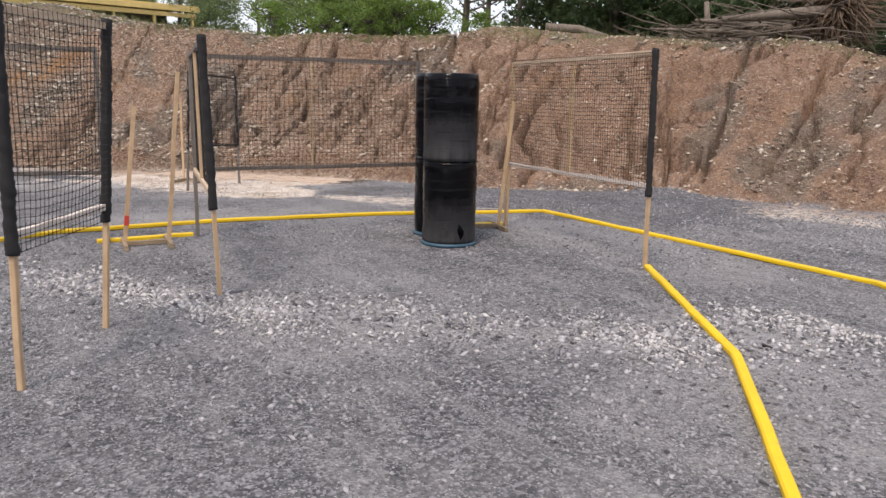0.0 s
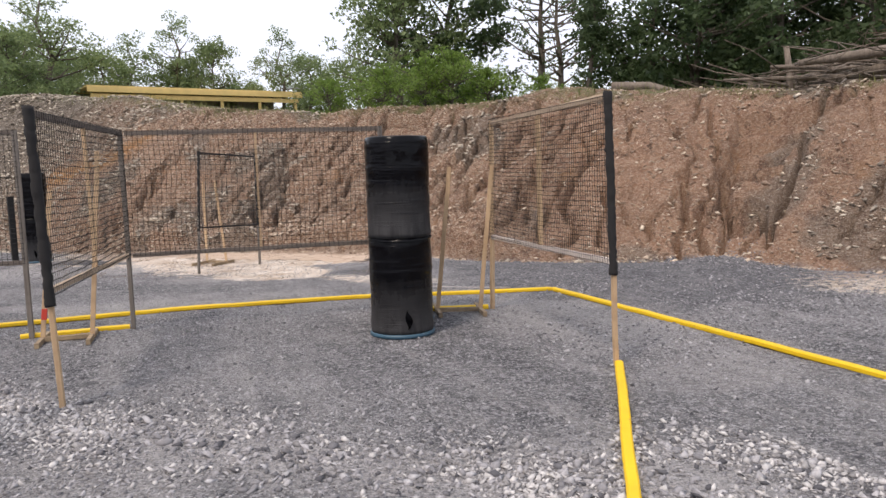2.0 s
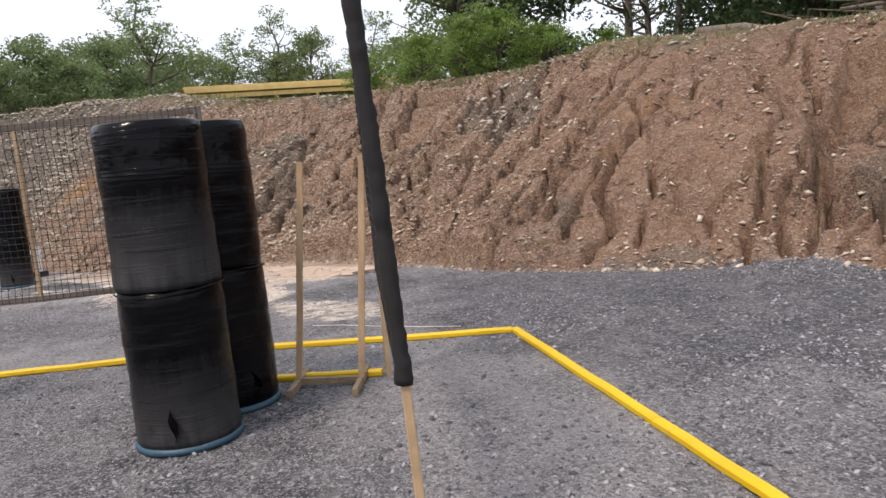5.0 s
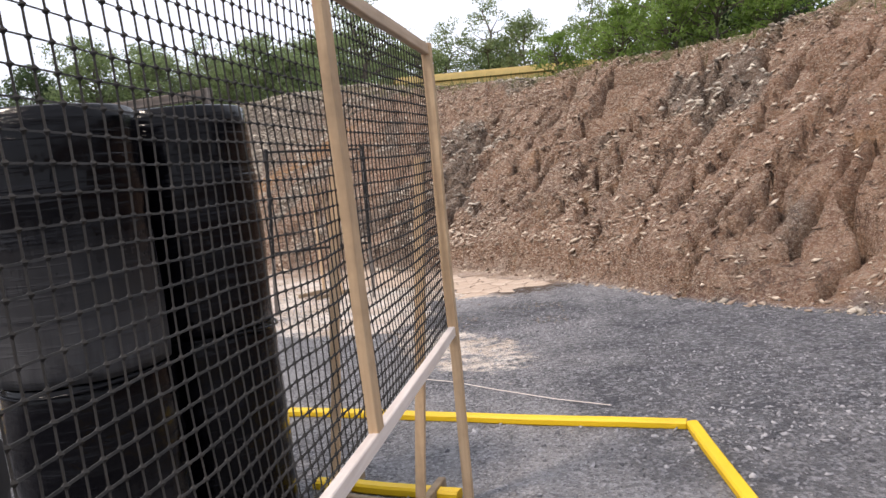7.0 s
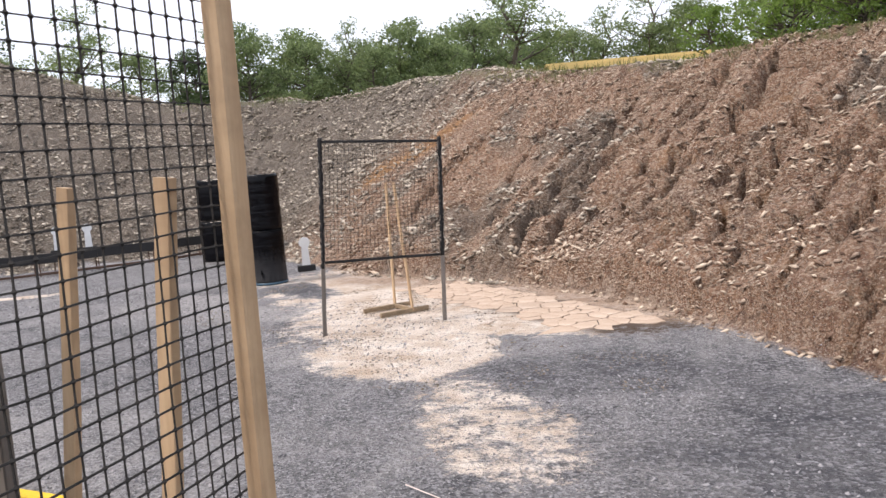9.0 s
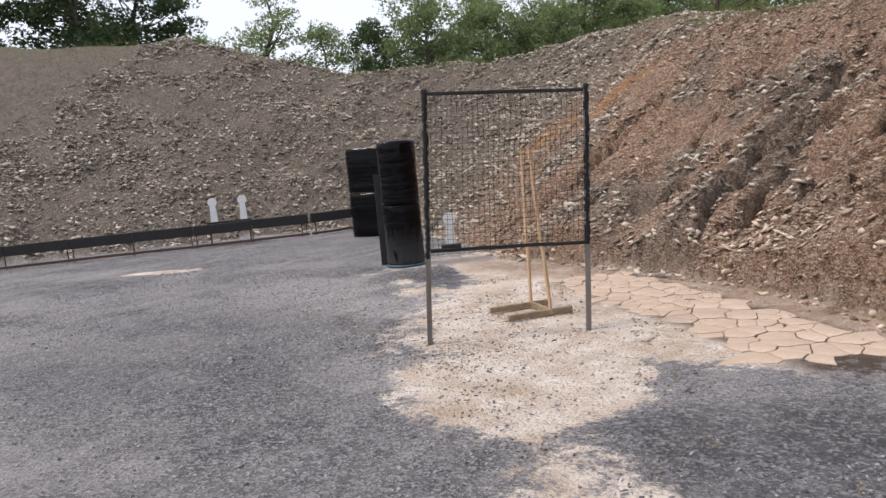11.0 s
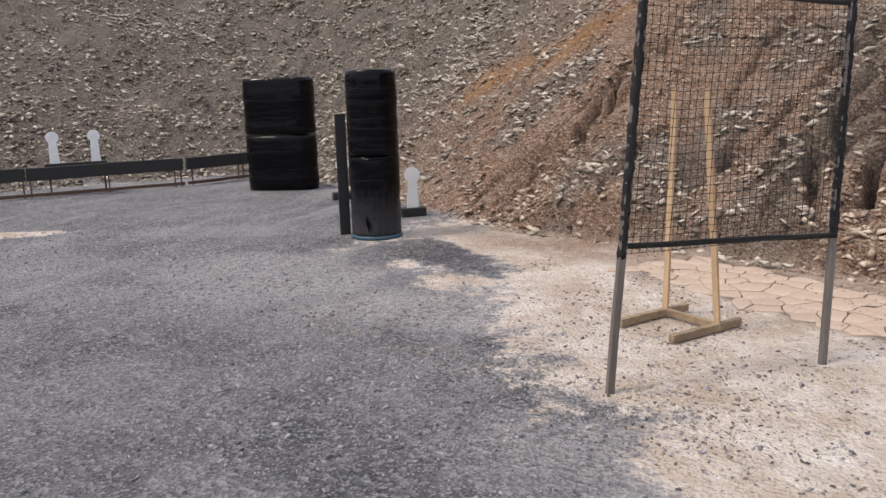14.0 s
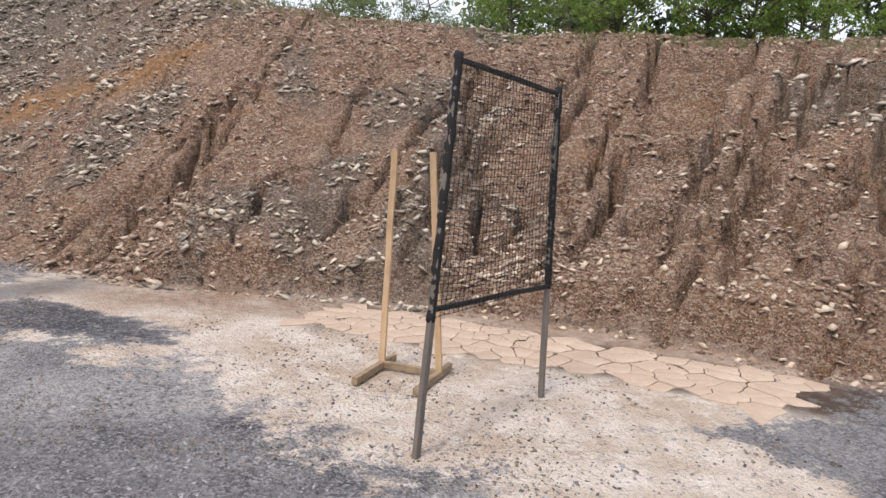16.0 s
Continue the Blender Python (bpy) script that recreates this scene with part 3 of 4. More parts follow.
def scatter(name, label, material, x, y, size, seed, flat=0.6, sink=0.25):
    """Broken stones lying on the ground, joined into one mesh."""
    r = np.random.RandomState(seed)
    n = len(x)
    z = terrain(x, y)[0]
    base = np.array([(1, 0, 0), (0, 1, 0), (-1, 0, 0), (0, -1, 0), (0.25, 0.2, 1), (-0.2, -0.1, -1)], float)
    v = base[None] * (1 + r.uniform(-0.35, 0.35, (n, 6, 3))) + r.uniform(-0.25, 0.25, (n, 6, 3))
    v *= size[:, None, None] * np.stack([r.uniform(0.7, 1.3, n), r.uniform(0.5, 1.0, n), flat * r.uniform(0.5, 1.2, n)], 1)[:, None, :]
    a = r.uniform(0, 2 * np.pi, n)
    c, s = np.cos(a)[:, None], np.sin(a)[:, None]
    vx, vy = v[..., 0] * c - v[..., 1] * s, v[..., 0] * s + v[..., 1] * c
    tilt = r.uniform(-0.7, 0.7, n)[:, None]
    vz = v[..., 2] + tilt * vx
    co = np.stack([vx + x[:, None], vy + y[:, None], vz + z[:, None] + (size * flat * sink)[:, None]], 2)
    tri = np.array([(0, 1, 4), (1, 2, 4), (2, 3, 4), (3, 0, 4), (1, 0, 5), (2, 1, 5), (3, 2, 5), (0, 3, 5)], np.int32)
    faces = (tri[None] + (np.arange(n) * 6)[:, None, None]).reshape(-1, 3).astype(np.int32)
    me = bpy.data.meshes.new(name)
    me.vertices.add(n * 6)
    me.vertices.foreach_set("co", co.astype(np.float32).ravel())
    me.loops.add(faces.size)
    me.loops.foreach_set("vertex_index", faces.ravel())
    me.polygons.add(len(faces))
    me.polygons.foreach_set("loop_start", np.arange(0, faces.size, 3, dtype=np.int32))
    me.polygons.foreach_set("loop_total", np.full(len(faces), 3, dtype=np.int32))
    me.update()
    me.materials.append(material)
    return tagged(new(name, me), label, "stones", kind="stuff")


def build_stones():
    r = np.random.RandomState(3)
    # on the berms
    x, y = r.uniform(-14, 15.5, 410000), r.uniform(2, 29, 410000)
    d, run, crest, steep = foot_field(x, y)
    ok = (d > -0.15) & (d < crest / steep + 0.6)
    ok[ok] &= terrain(x[ok], y[ok])[3] < 0.07
    x, y, run, d = x[ok], y[ok], run[ok], d[ok]
    grey = (run > 88) | (run < 5.5) | ((fbm(x * 0.8 + 9, y * 0.8, 3) > 0.6) & ((run < 15.5) | (r.rand(len(x)) < 0.3)))
    clump = fbm(x * 1.6, y * 1.6, 3) > r.uniform(0.2, 0.62, len(x))
    g = grey & clump
    b = ~grey & clump & (r.rand(len(x)) < np.where(run > 15.5, 0.5, 1.0))
    size = 0.0085 + 0.050 * r.rand(len(x)) ** 3.4
    scatter("berm_stones", "grey brown shale chips on the back berm", STONE_SCREE, x[g], y[g], size[g] * 1.4, 11, 0.45)
    scatter("berm_stones", "brown shale chips on the eroded earth berm", STONE_BROWN, x[b], y[b], size[b], 12, 0.42)
    # rubble gathered at the foot
    rx = np.concatenate([r.normal(1.75, 0.38, 260), r.normal(4.75, 0.35, 240), r.normal(6.3, 0.8, 160), r.normal(9.2, 0.8, 160)])
    ry = np.concatenate([r.normal(17.55, 0.28, 260), r.normal(15.75, 0.3, 240), r.normal(14.2, 0.8, 160), r.normal(9.9, 0.6, 160)])
    ok = foot_field(rx, ry)[0] > 0.0
    scatter("foot_rubble", "pale broken shale rubble at the berm foot", STONE_BROWN, rx[ok], ry[ok], (0.018 + 0.055 * r.rand(len(rx)) ** 2.4)[ok], 15)
    # on the floor
    n = 185000
    x, y = r.uniform(-4, 11.5, n), r.uniform(0.8, 17.5, n)
    d, run, crest, steep = foot_field(x, y)
    silt = np.where((run > 6.5) & (run < 15.8), -d / 2.6, 2.0)
    band = np.exp(-(((y - np.interp(x, BAND_X, BAND_Y)) / 0.7) ** 2)) * (np.abs(x - 2.6) < 2.5)
    keep = (d < 0.1) & (silt > r.uniform(0.6, 1.3, n)) & (r.rand(n) < 0.30 + 0.70 * np.maximum(band, fbm(x * 0.7, y * 0.7, 3) > 0.52))
    size = (0.005 + 0.016 * r.rand(n) ** 3) * (1 + 0.7 * band) * np.where(y > 8.5, 0.9, 1.2)
    scatter("floor_gravel", "loose grey crushed stone on the bay floor", STONE_GREY, x[keep], y[keep], size[keep], 13, 0.6, 0.1)
    # the paler strip of coarse stone across the walk
    bx = r.uniform(0.2, 5.2, 9000)
    by = np.interp(bx, BAND_X, BAND_Y) + r.normal(0, 0.34, 9000) + 0.25 * np.sin(bx * 3.1)
    ok = fbm(bx * 1.9, by * 1.9, 3) > r.uniform(0.3, 0.62, 9000)
    scatter("coarse_gravel", "strip of pale coarse crushed stone across the floor", STONE_LIGHT, bx[ok], by[ok], (0.010 + 0.022 * r.rand(9000) ** 2.2)[ok], 16, 0.6, 0.15)
    # dark crumbs and clods lying on the dried silt
    n = 26000
    x, y = r.uniform(0.5, 6.2, n), r.uniform(11.2, 17.0, n)
    d, run, crest, steep = foot_field(x, y)
    ok = (d < -0.05) & (d > -3.6) & (fbm(x * 2.3 + 5, y * 2.3, 4) > r.uniform(0.48, 0.72, n))
    scatter("silt_crumbs", "small dark clods and chips on dried silt", STONE_CLOD, x[ok], y[ok], (0.004 + 0.014 * r.rand(n) ** 3)[ok], 18, 0.6, 0.1)
    hx, hy = r.normal(9.75, 0.34, 500), r.normal(8.9, 0.28, 500)
    scatter("stone_heap", "heap of dark grey crushed stone at the berm foot", STONE_GREY, hx, hy, 0.008 + 0.014 * r.rand(500), 14)


build_stones()


def crest_grass():
    r = np.random.RandomState(33)
    x, y = r.uniform(-16, 16, 60000), r.uniform(2, 31, 60000)
    z, dd, run, cut, top, steep = terrain(x, y)
    edge = dd - top / steep
    ok = (edge > -0.35) & (edge < 1.6) & (fbm(x * 1.1 + 2, y * 1.1, 3) > r.uniform(0.42, 0.66, len(x)))
    x, y, z = x[ok], y[ok], z[ok]
    n = len(x)
    a, h, w = r.uniform(0, np.pi, n), r.uniform(0.05, 0.20, n), r.uniform(0.006, 0.014, n)
    lx, ly = r.normal(0, 0.05, n), r.normal(0, 0.05, n)
    co = np.stack([np.stack([x - w * np.cos(a), y - w * np.sin(a), z - 0.01], 1), np.stack([x + w * np.cos(a), y + w * np.sin(a), z - 0.01], 1), np.stack([x + lx, y + ly, z + h], 1)], 1).reshape(-1, 3)
    me = bpy.data.meshes.new("crest_grass")
    me.from_pydata(co.tolist(), [], np.arange(3 * n).reshape(-1, 3).tolist())
    me.materials.append(GRASS)
    return tagged(new("crest_grass", me), "thin dry green grass along the berm crest", "grass", kind="stuff")


crest_grass()


# ---- net screens ----
def net_mesh(bm, width, z0, z1, cell, rng, cord=0.0021, sag=0.025):
    """A knotted square-mesh net in the local x-z plane."""
    nx, nz = max(2, round(width / cell)), max(2, round((z1 - z0) / cell))
    ph = rng.uniform(0, 40)
    grid = []
    for i in range(nx + 1):
        col = []
        for k in range(nz + 1):
            u, v = i / nx, k / nz
            edge = min(1, 6 * min(u, 1 - u, v, 1 - v))
            a = noise.noise((u * width * 2.2, v * 2.2, ph))
            b = noise.noise((u * width * 2.2, v * 2.2, ph + 9))
            c = noise.noise((u * width * 9, v * 9, ph + 19))
            col.append(Vector((u * width + edge * (0.024 * a + 0.004 * c), sag * edge * b + 0.003 * c, z0 + v * (z1 - z0) + edge * (0.018 * b - 0.02 * math.sin(math.pi * u)) + 0.002 * c)))
        grid.append(col)

    def run(points):
        rings = []
        for p in points:
            rings.append([bm.verts.new(p + Vector(o) * cord) for o in ((1, 0, 0.6), (-0.5, 0.87, 0.6), (-0.5, -0.87, -0.9))])
        for r0, r1 in zip(rings[:-1], rings[1:]):
            for k in range(3):
                bm.faces.new((r0[k], r0[(k + 1) % 3], r1[(k + 1) % 3], r1[k]))
    for i in range(nx + 1):
        run(grid[i])
    for k in range(nz + 1):
        run([grid[i][k] for i in range(nx + 1)])
    for col in grid:
        for p in col:
            t = cord * 3.0
            vs = [bm.verts.new(p + Vector(o) * t) for o in ((1, 0, 0), (0, 0, 1), (-1, 0, 0), (0, 0, -1), (0, 1, 0), (0, -1, 0))]
            for a, b in ((0, 1), (1, 2), (2, 3), (3, 0)):
                bm.faces.new((vs[a], vs[b], vs[5]))
                bm.faces.new((vs[b], vs[a], vs[4]))
    return bm


def wrap_sleeve(bm, x, z0, z1, r, rng):
    """Net bunched round a post: an uneven, lumpy sleeve."""
    pts, rad = [], []
    n = 60
    for i in range(n + 1):
        f = i / n
        pts.append((x + rng.uniform(-0.004, 0.004), rng.uniform(-0.004, 0.004), z0 + f * (z1 - z0)))
        rad.append(r * (1.0 + 0.16 * noise.noise((z0 + f * 11, x * 3, r * 50)) + 0.03 * rng.uniform(-1, 1)))
    return tube(bm, pts, rad, 9, 0.06, rng)


def net_screen(a, b, top, low, label, seed, post_mat=(None, None), rail_mat=None, low_mat=None, wraps=(), stud=None, post_w=0.045, cell=0.047, net_z0=None, wrap_low=None, wrap_r=0.033, base=0.0, stud_w=0.024, tip=(0, 0), net_side=-1, slim=False, shear=0.0):
    """A timber frame screen from a to b: two posts, two rails, a net between them."""
    rng = random.Random(seed)
    ax, ay = a
    bx, by = b
    width = math.hypot(bx - ax, by - ay)
    ob = thing("net_screen", pose(ax, ay, base, 0, 0, math.degrees(math.atan2(by - ay, bx - ax))), label, "screen", "net screens")
    for k, x in enumerate((0.0, width)):
        if post_mat[k] is None:
            continue
        bm = bar(bmesh.new(), (x, 0, -0.04), (x, 0, top[k]), (0.040 if slim else 0.036) if k in wraps else post_w, (0.030 if slim else 0.034) if k in wraps else 0.04, (0, 1, 0), 0.004, 0.003, 6, rng)
        part("post", bm, post_mat[k], ob)
    rail_mat, low_mat = rail_mat or PINE_X, low_mat or PINE_X
    rw, rh = (0.02, 0.027) if slim else (0.03, 0.042)
    part("top_rail", bar(bmesh.new(), (0.02, 0.002, top[0] - 0.025), (width - 0.02, 0.002, top[1] - 0.025), rw, rh, (0, 0, 1), 0.003, 0.003, 6, rng), rail_mat, ob)
    part("bottom_rail", bar(bmesh.new(), (0.02, 0.002, low[0]), (width - 0.02, 0.002, low[1]), rw, rh, (0, 0, 1), 0.003, 0.004, 6, rng), low_mat, ob)
    if stud:
        part("stud", bar(bmesh.new(), (stud * width, 0.003, 0.5 * sum(low) - 0.02), (stud * width, 0.003, 0.5 * sum(top) - 0.045), stud_w, 0.028, (0, 1, 0), 0.003, 0.002, 4, rng), PINE, ob)
    z0 = 0.5 * sum(low) - 0.01 if net_z0 is None else net_z0
    net = net_mesh(bmesh.new(), width, z0, 0.5 * sum(top) - 0.005, cell, rng, 0.0017 if slim else 0.0021)
    for v in net.verts:
        v.co.y += 0.024 * net_side
    part("net", net, CORD, ob, "black knotted nylon net")
    for k in wraps:
        x = (0.0, width)[k]
        z_low = (low[k] - 0.1) if wrap_low is None else wrap_low
        part("net_wrap", wrap_sleeve(bmesh.new(), x, z_low, top[k] + 0.012, wrap_r, rng), WRAP, ob, "black net bunched round the post", True)
    if any(tip) or shear:
        for o in ob.children:
            for v in o.data.vertices:
                f = min(max(v.co.x / width, 0), 1)
                v.co.y += (tip[0] * (1 - f) + tip[1] * f) * v.co.z / 2.0
                v.co.x += shear * v.co.z / 2.0
    return ob


SCREEN_LABEL = "black nylon net stretched on a timber frame screen"
net_screen((5.29, 5.02), (5.475, 7.545), (2.01, 1.97), (0.785, 0.765), "long black net screen with bare pine posts and bleached rail", 1, (PINE, PINE), PINE_X, WHITE_RAIL, (0,), 0.505, stud_w=0.06, wrap_r=0.031, tip=(0.06, -0.03), net_side=1, cell=0.038)
net_screen((0.07, 4.41), (0.61, 5.37), (1.98, 1.985), (0.83, 0.82), "short black net screen with net bunched round pine posts", 2, (PINE, PINE), PINE_X, WHITE_RAIL, (0, 1), None, cell=0.045, net_z0=0.74, tip=(-0.05, -0.14))
net_screen((1.50, 5.84), (1.93, 8.35), (1.96, 1.945), (0.78, 0.74), "long black net screen joining two timber posts", 3, (PINE, GREYWOOD), GREYWOOD_X, PINE_X, (0,), 0.5, tip=(0.06, 0))
net_screen((1.95, 8.36), (4.41, 7.91), (1.95, 1.95), (0.735, 0.76), "long black net screen standing behind the barrels", 4, (None, GREYWOOD), GREYWOOD_X, GREYWOOD_X, (), 0.5)
net_screen((-1.40, 8.72), (1.03, 8.40), (1.97, 1.97), (0.74, 0.73), "long black net screen with dark weathered posts", 5, (GREYWOOD, GREYWOOD), GREYWOOD_X, GREYWOOD_X, (), 0.42)
net_screen((2.88, 13.03), (3.94, 13.69), (1.95, 1.89), (0.735, 0.69), "square black net screen on grey posts in dried silt", 6, (GREYWOOD, GREYWOOD), BLACK_BOARD, BLACK_BOARD, (0, 1), None, wrap_low=0.68, wrap_r=0.0225, base=-0.085, cell=0.040, post_w=0.042, slim=True, shear=0.135, tip=(0.0, 0.14))


# ---- wrapped drum stacks ----
def drum_stack(x, y, turn, label, seed, dusty=(True, True), height_m=1.79, girth=0.97, base=0.0, rim=True):
    ob = thing("drum_stack", pose(x, y, base, 0, 0, turn), label, "barrels", "wrapped drum stacks")
    h = height_m / 2
    for k in range(2):
        z = k * h
        body = [(0.270, z + 0.004), (0.284, z + 0.02), (0.284, z + 0.06), (0.280, z + h - 0.05), (0.270, z + h - 0.012), (0.15, z + h - 0.01)]
        part("drum", lathe(bmesh.new(), body, 40, 0.002, seed + k), FILM, ob, "dark drum skin", True)
        lo = z + (0.035 if k == 0 else 0.006)
        sleeve = []
        n = 22
        for i in range(n + 1):
            f = i / n
            r = 0.2935 + 0.0025 * math.sin(7 * f + seed) + 0.004 * math.exp(-((f - 0.36) / 0.05) ** 2) + 0.004 * math.exp(-((f - 0.68) / 0.05) ** 2)
            sleeve.append((r - (0.010 if i == n else 0.003 if i in (0, n - 1) else 0.0), lo + f * (z + h - 0.004 - lo)))
        sleeve += [(0.268, z + h + 0.004), (0.16, z + h + 0.006)]
        part("film_wrap", lathe(bmesh.new(), sleeve, 64, 0.007, seed * 3.1 + k), DUSTY if dusty[k] else FILM, ob, "black stretch film, dusty grey lower down" if dusty[k] else "glossy black stretch film", True)
    rng = random.Random(seed)
    bm = bmesh.new()
    pts = [(0.3 * math.cos(a), 0.3 * math.sin(a), h - 0.015 + 0.01 * math.sin(2 * a + seed)) for a in [2 * math.pi * i / 40 for i in range(41)]]
    part("film_roll", tube(bm, pts, [rng.uniform(0.003, 0.008) for _ in pts], 6, 0.2, rng, False), FILM, ob, "rolled edge of black film", True)
    if rim:
        part("drum_rim", lathe(bmesh.new(), [(0.29, 0.0), (0.306, 0.006), (0.309, 0.022), (0.303, 0.036), (0.29, 0.042)], 48), BLUE, ob, "blue plastic rim of the drum", True)
    # torn flap low on the skin
    bm = bmesh.new()
    fl = []
    for i in range(7):
        f = i / 6
        a0, a1 = -1.75 + 0.05 * math.sin(5 * f + seed), -1.75 + 0.13 * math.sin(math.pi * f) + 0.02
        zz = 0.10 + 0.17 * f
        fl.append((bm.verts.new((0.292 * math.cos(a0), 0.292 * math.sin(a0), zz)), bm.verts.new(((0.30 + 0.03 * math.sin(math.pi * f)) * math.cos(a1), (0.30 + 0.03 * math.sin(math.pi * f)) * math.sin(a1), zz - 0.02))))
    for p, q in zip(fl[:-1], fl[1:]):
        bm.faces.new((p[0], p[1], q[1], q[0]))
    bmesh.ops.solidify(bm, geom=bm.faces[:], thickness=0.003)
    part("torn_flap", bm, FILM, ob, "torn flap of black film")
    for o in ob.children:
        for v in o.data.vertices:
            v.co.x *= girth
            v.co.y *= girth
    return ob


drum_stack(4.24, 6.88, 0, "two stacked drums wrapped in black film, blue base rim", 2.0)
drum_stack(4.45, 7.44, 40, "two stacked drums wrapped all over in black film, blue base rim", 5.0, (False, False), 1.80)
drum_stack(0.17, 16.72, 10, "two stacked drums in black film beside a black post", 8.0, (True, False), 1.70, 0.88, -0.088)


def double_stack(x, y, turn):
    """Two stacks side by side under one wrap."""
    ob = thing("double_drum_stack", pose(x, y, -0.088, 0, 0, turn), "four stacked drums bound side by side in black film", "barrels", "wrapped drum stacks")
    for k in range(2):
        bm = bmesh.new()
        z0, z1 = 0.01 + 0.87 * k, 0.87 + 0.87 * k
        rings = []
        for i in range(15):
            f = i / 14
            z = z0 + f * (z1 - z0 - 0.006)
            r = 0.29 - (0.008 if i in (0, 14) else 0) + 0.004 * math.sin(11 * f + k)
            ring = []
            for s in range(48):
                a = 2 * math.pi * s / 48
                cx = 0.27 if math.cos(a) > 0 else -0.27
                rr = r + 0.010 * noise.noise((4 * math.cos(a) + k * 7, 4 * math.sin(a), 12 * z))
                ring.append(bm.verts.new((cx + rr * math.cos(a), rr * math.sin(a), z)))
            rings.append(ring)
        for r0, r1 in zip(rings[:-1], rings[1:]):
            for s in range(48):
                bm.faces.new((r0[s], r0[(s + 1) % 48], r1[(s + 1) % 48], r1[s]))
        bm.faces.new(list(reversed(rings[0])))
        bm.faces.new(rings[-1])
        part("film_wrap", bm, FILM, ob, "glossy black stretch film", True)
    return ob


double_stack(-2.82, 20.23, 10)
bm = bar(bmesh.new(), (0, 0, -0.02), (0, 0, 1.27), 0.11, 0.05, (0, 1, 0), 0.004)
black_post = tagged(part("upright_post", bm, BLACK_BOARD, None), "flat black upright post beside the wrapped drums", "post")
black_post.matrix_world = pose(-0.205, 16.75, -0.085, 0, 0, 30)


# ---- yellow fault lines on the floor ----
def fault_board(a, b, seed):
    """One painted ground timber with worn, rounded edges."""
    rng = random.Random(seed)
    ax, ay = a
    bx, by = b
    length = math.hypot(bx - ax, by - ay)
    ob = bar(bmesh.new(), (0, 0, 0.02), (length - 0.006, 0, 0.02), 0.064, 0.046, (0, 0, 1), 0.010, 0.004, 8, rng)
    me = part("fault_line_board", ob, YELLOW, None)
    me.matrix_world = pose(ax, ay, 0, 0, 0, math.degrees(math.atan2(by - ay, bx - ax)))
    return tagged(me, "yellow painted timber fault line lying on gravel", "fault line", "yellow fault lines")


def fault_line(points, piece=2.44, seed=0):
    n = 0
    for (ax, ay), (bx, by) in zip(points[:-1], points[1:]):
        length = math.hypot(bx - ax, by - ay)
        k = max(1, round(length / piece))
        for i in range(k):
            f0, f1 = i / k, (i + 1) / k
            fault_board((ax + f0 * (bx - ax), ay + f0 * (by - ay)), (ax + f1 * (bx - ax), ay + f1 * (by - ay)), seed + n)
            n += 1


fault_line([(-0.42, 8.72), (0.62, 9.2), (2.55, 9.2), (4.30, 8.93), (6.57, 8.21)], seed=10)
fault_line([(6.59, 8.20), (6.68, 3.58), (5.6, 1.35), (4.4, -0.6)], seed=20)
fault_line([(5.30, 5.00), (3.94, 2.93), (2.62, 1.60), (1.6, 0.55)], seed=30)
fault_line([(0.93, 8.43), (1.90, 8.42)], seed=40)
fault_line([(4.72, 7.80), (5.44, 7.56)], seed=41)


bm = tube(bmesh.new(), [(0, 0, 0.012), (0.3, 0.025, 0.014), (0.7, 0.0, 0.012), (1.15, -0.02, 0.014), (1.5, 0.0, 0.016)], [0.0028] * 5, 6)
string = tagged(part("string", bm, WHITE_RAIL, None), "thin pale string lying slack across the gravel", "string")
string.matrix_world = pose(5.02, 9.49, 0, 0, 0, -36)


RED = paint_material("red_tape", (0.55, 0.05, 0.03), 0.3, (0.35, 0.04, 0.03))


# ---- target stands: two laths in a low lumber base ----
def target_stand(s1, s2, foot_dir, tops, label, seed, foot=0.55, tilt=((0, 0), (0, 0)), base=0.0, back=0.0):
    rng = random.Random(seed)
    ob = thing("target_stand", pose(s1[0], s1[1], base), label, "target stand", "target stands")
    fx, fy = foot_dir
    dx, dy = s2[0] - s1[0], s2[1] - s1[1]
    for k, (x, y) in enumerate(((0, 0), (dx, dy))):
        part("foot", bar(bmesh.new(), (x - fx * (foot / 2 + back), y - fy * (foot / 2 + back), 0.03), (x + fx * (foot / 2 - back), y + fy * (foot / 2 - back), 0.03), 0.038, 0.05, (0, 0, 1), 0.004, 0.002, 3, rng), FOOTWOOD, ob)
        lean = 0.012 * rng.uniform(-1, 1)
        part("lath", bar(bmesh.new(), (x, y, 0.02), (x + lean + tilt[k][0], y + lean + tilt[k][1], tops[k]), 0.042, 0.02, (fx, fy, 0), 0.002, 0.004, 6, rng), PINE, ob, "bare pine lath")
    part("crossbar", bar(bmesh.new(), (0.02 * dx, 0.02 * dy, 0.035), (0.98 * dx, 0.98 * dy, 0.035), 0.03, 0.045, (0, 0, 1), 0.003), FOOTWOOD, ob)
    return ob


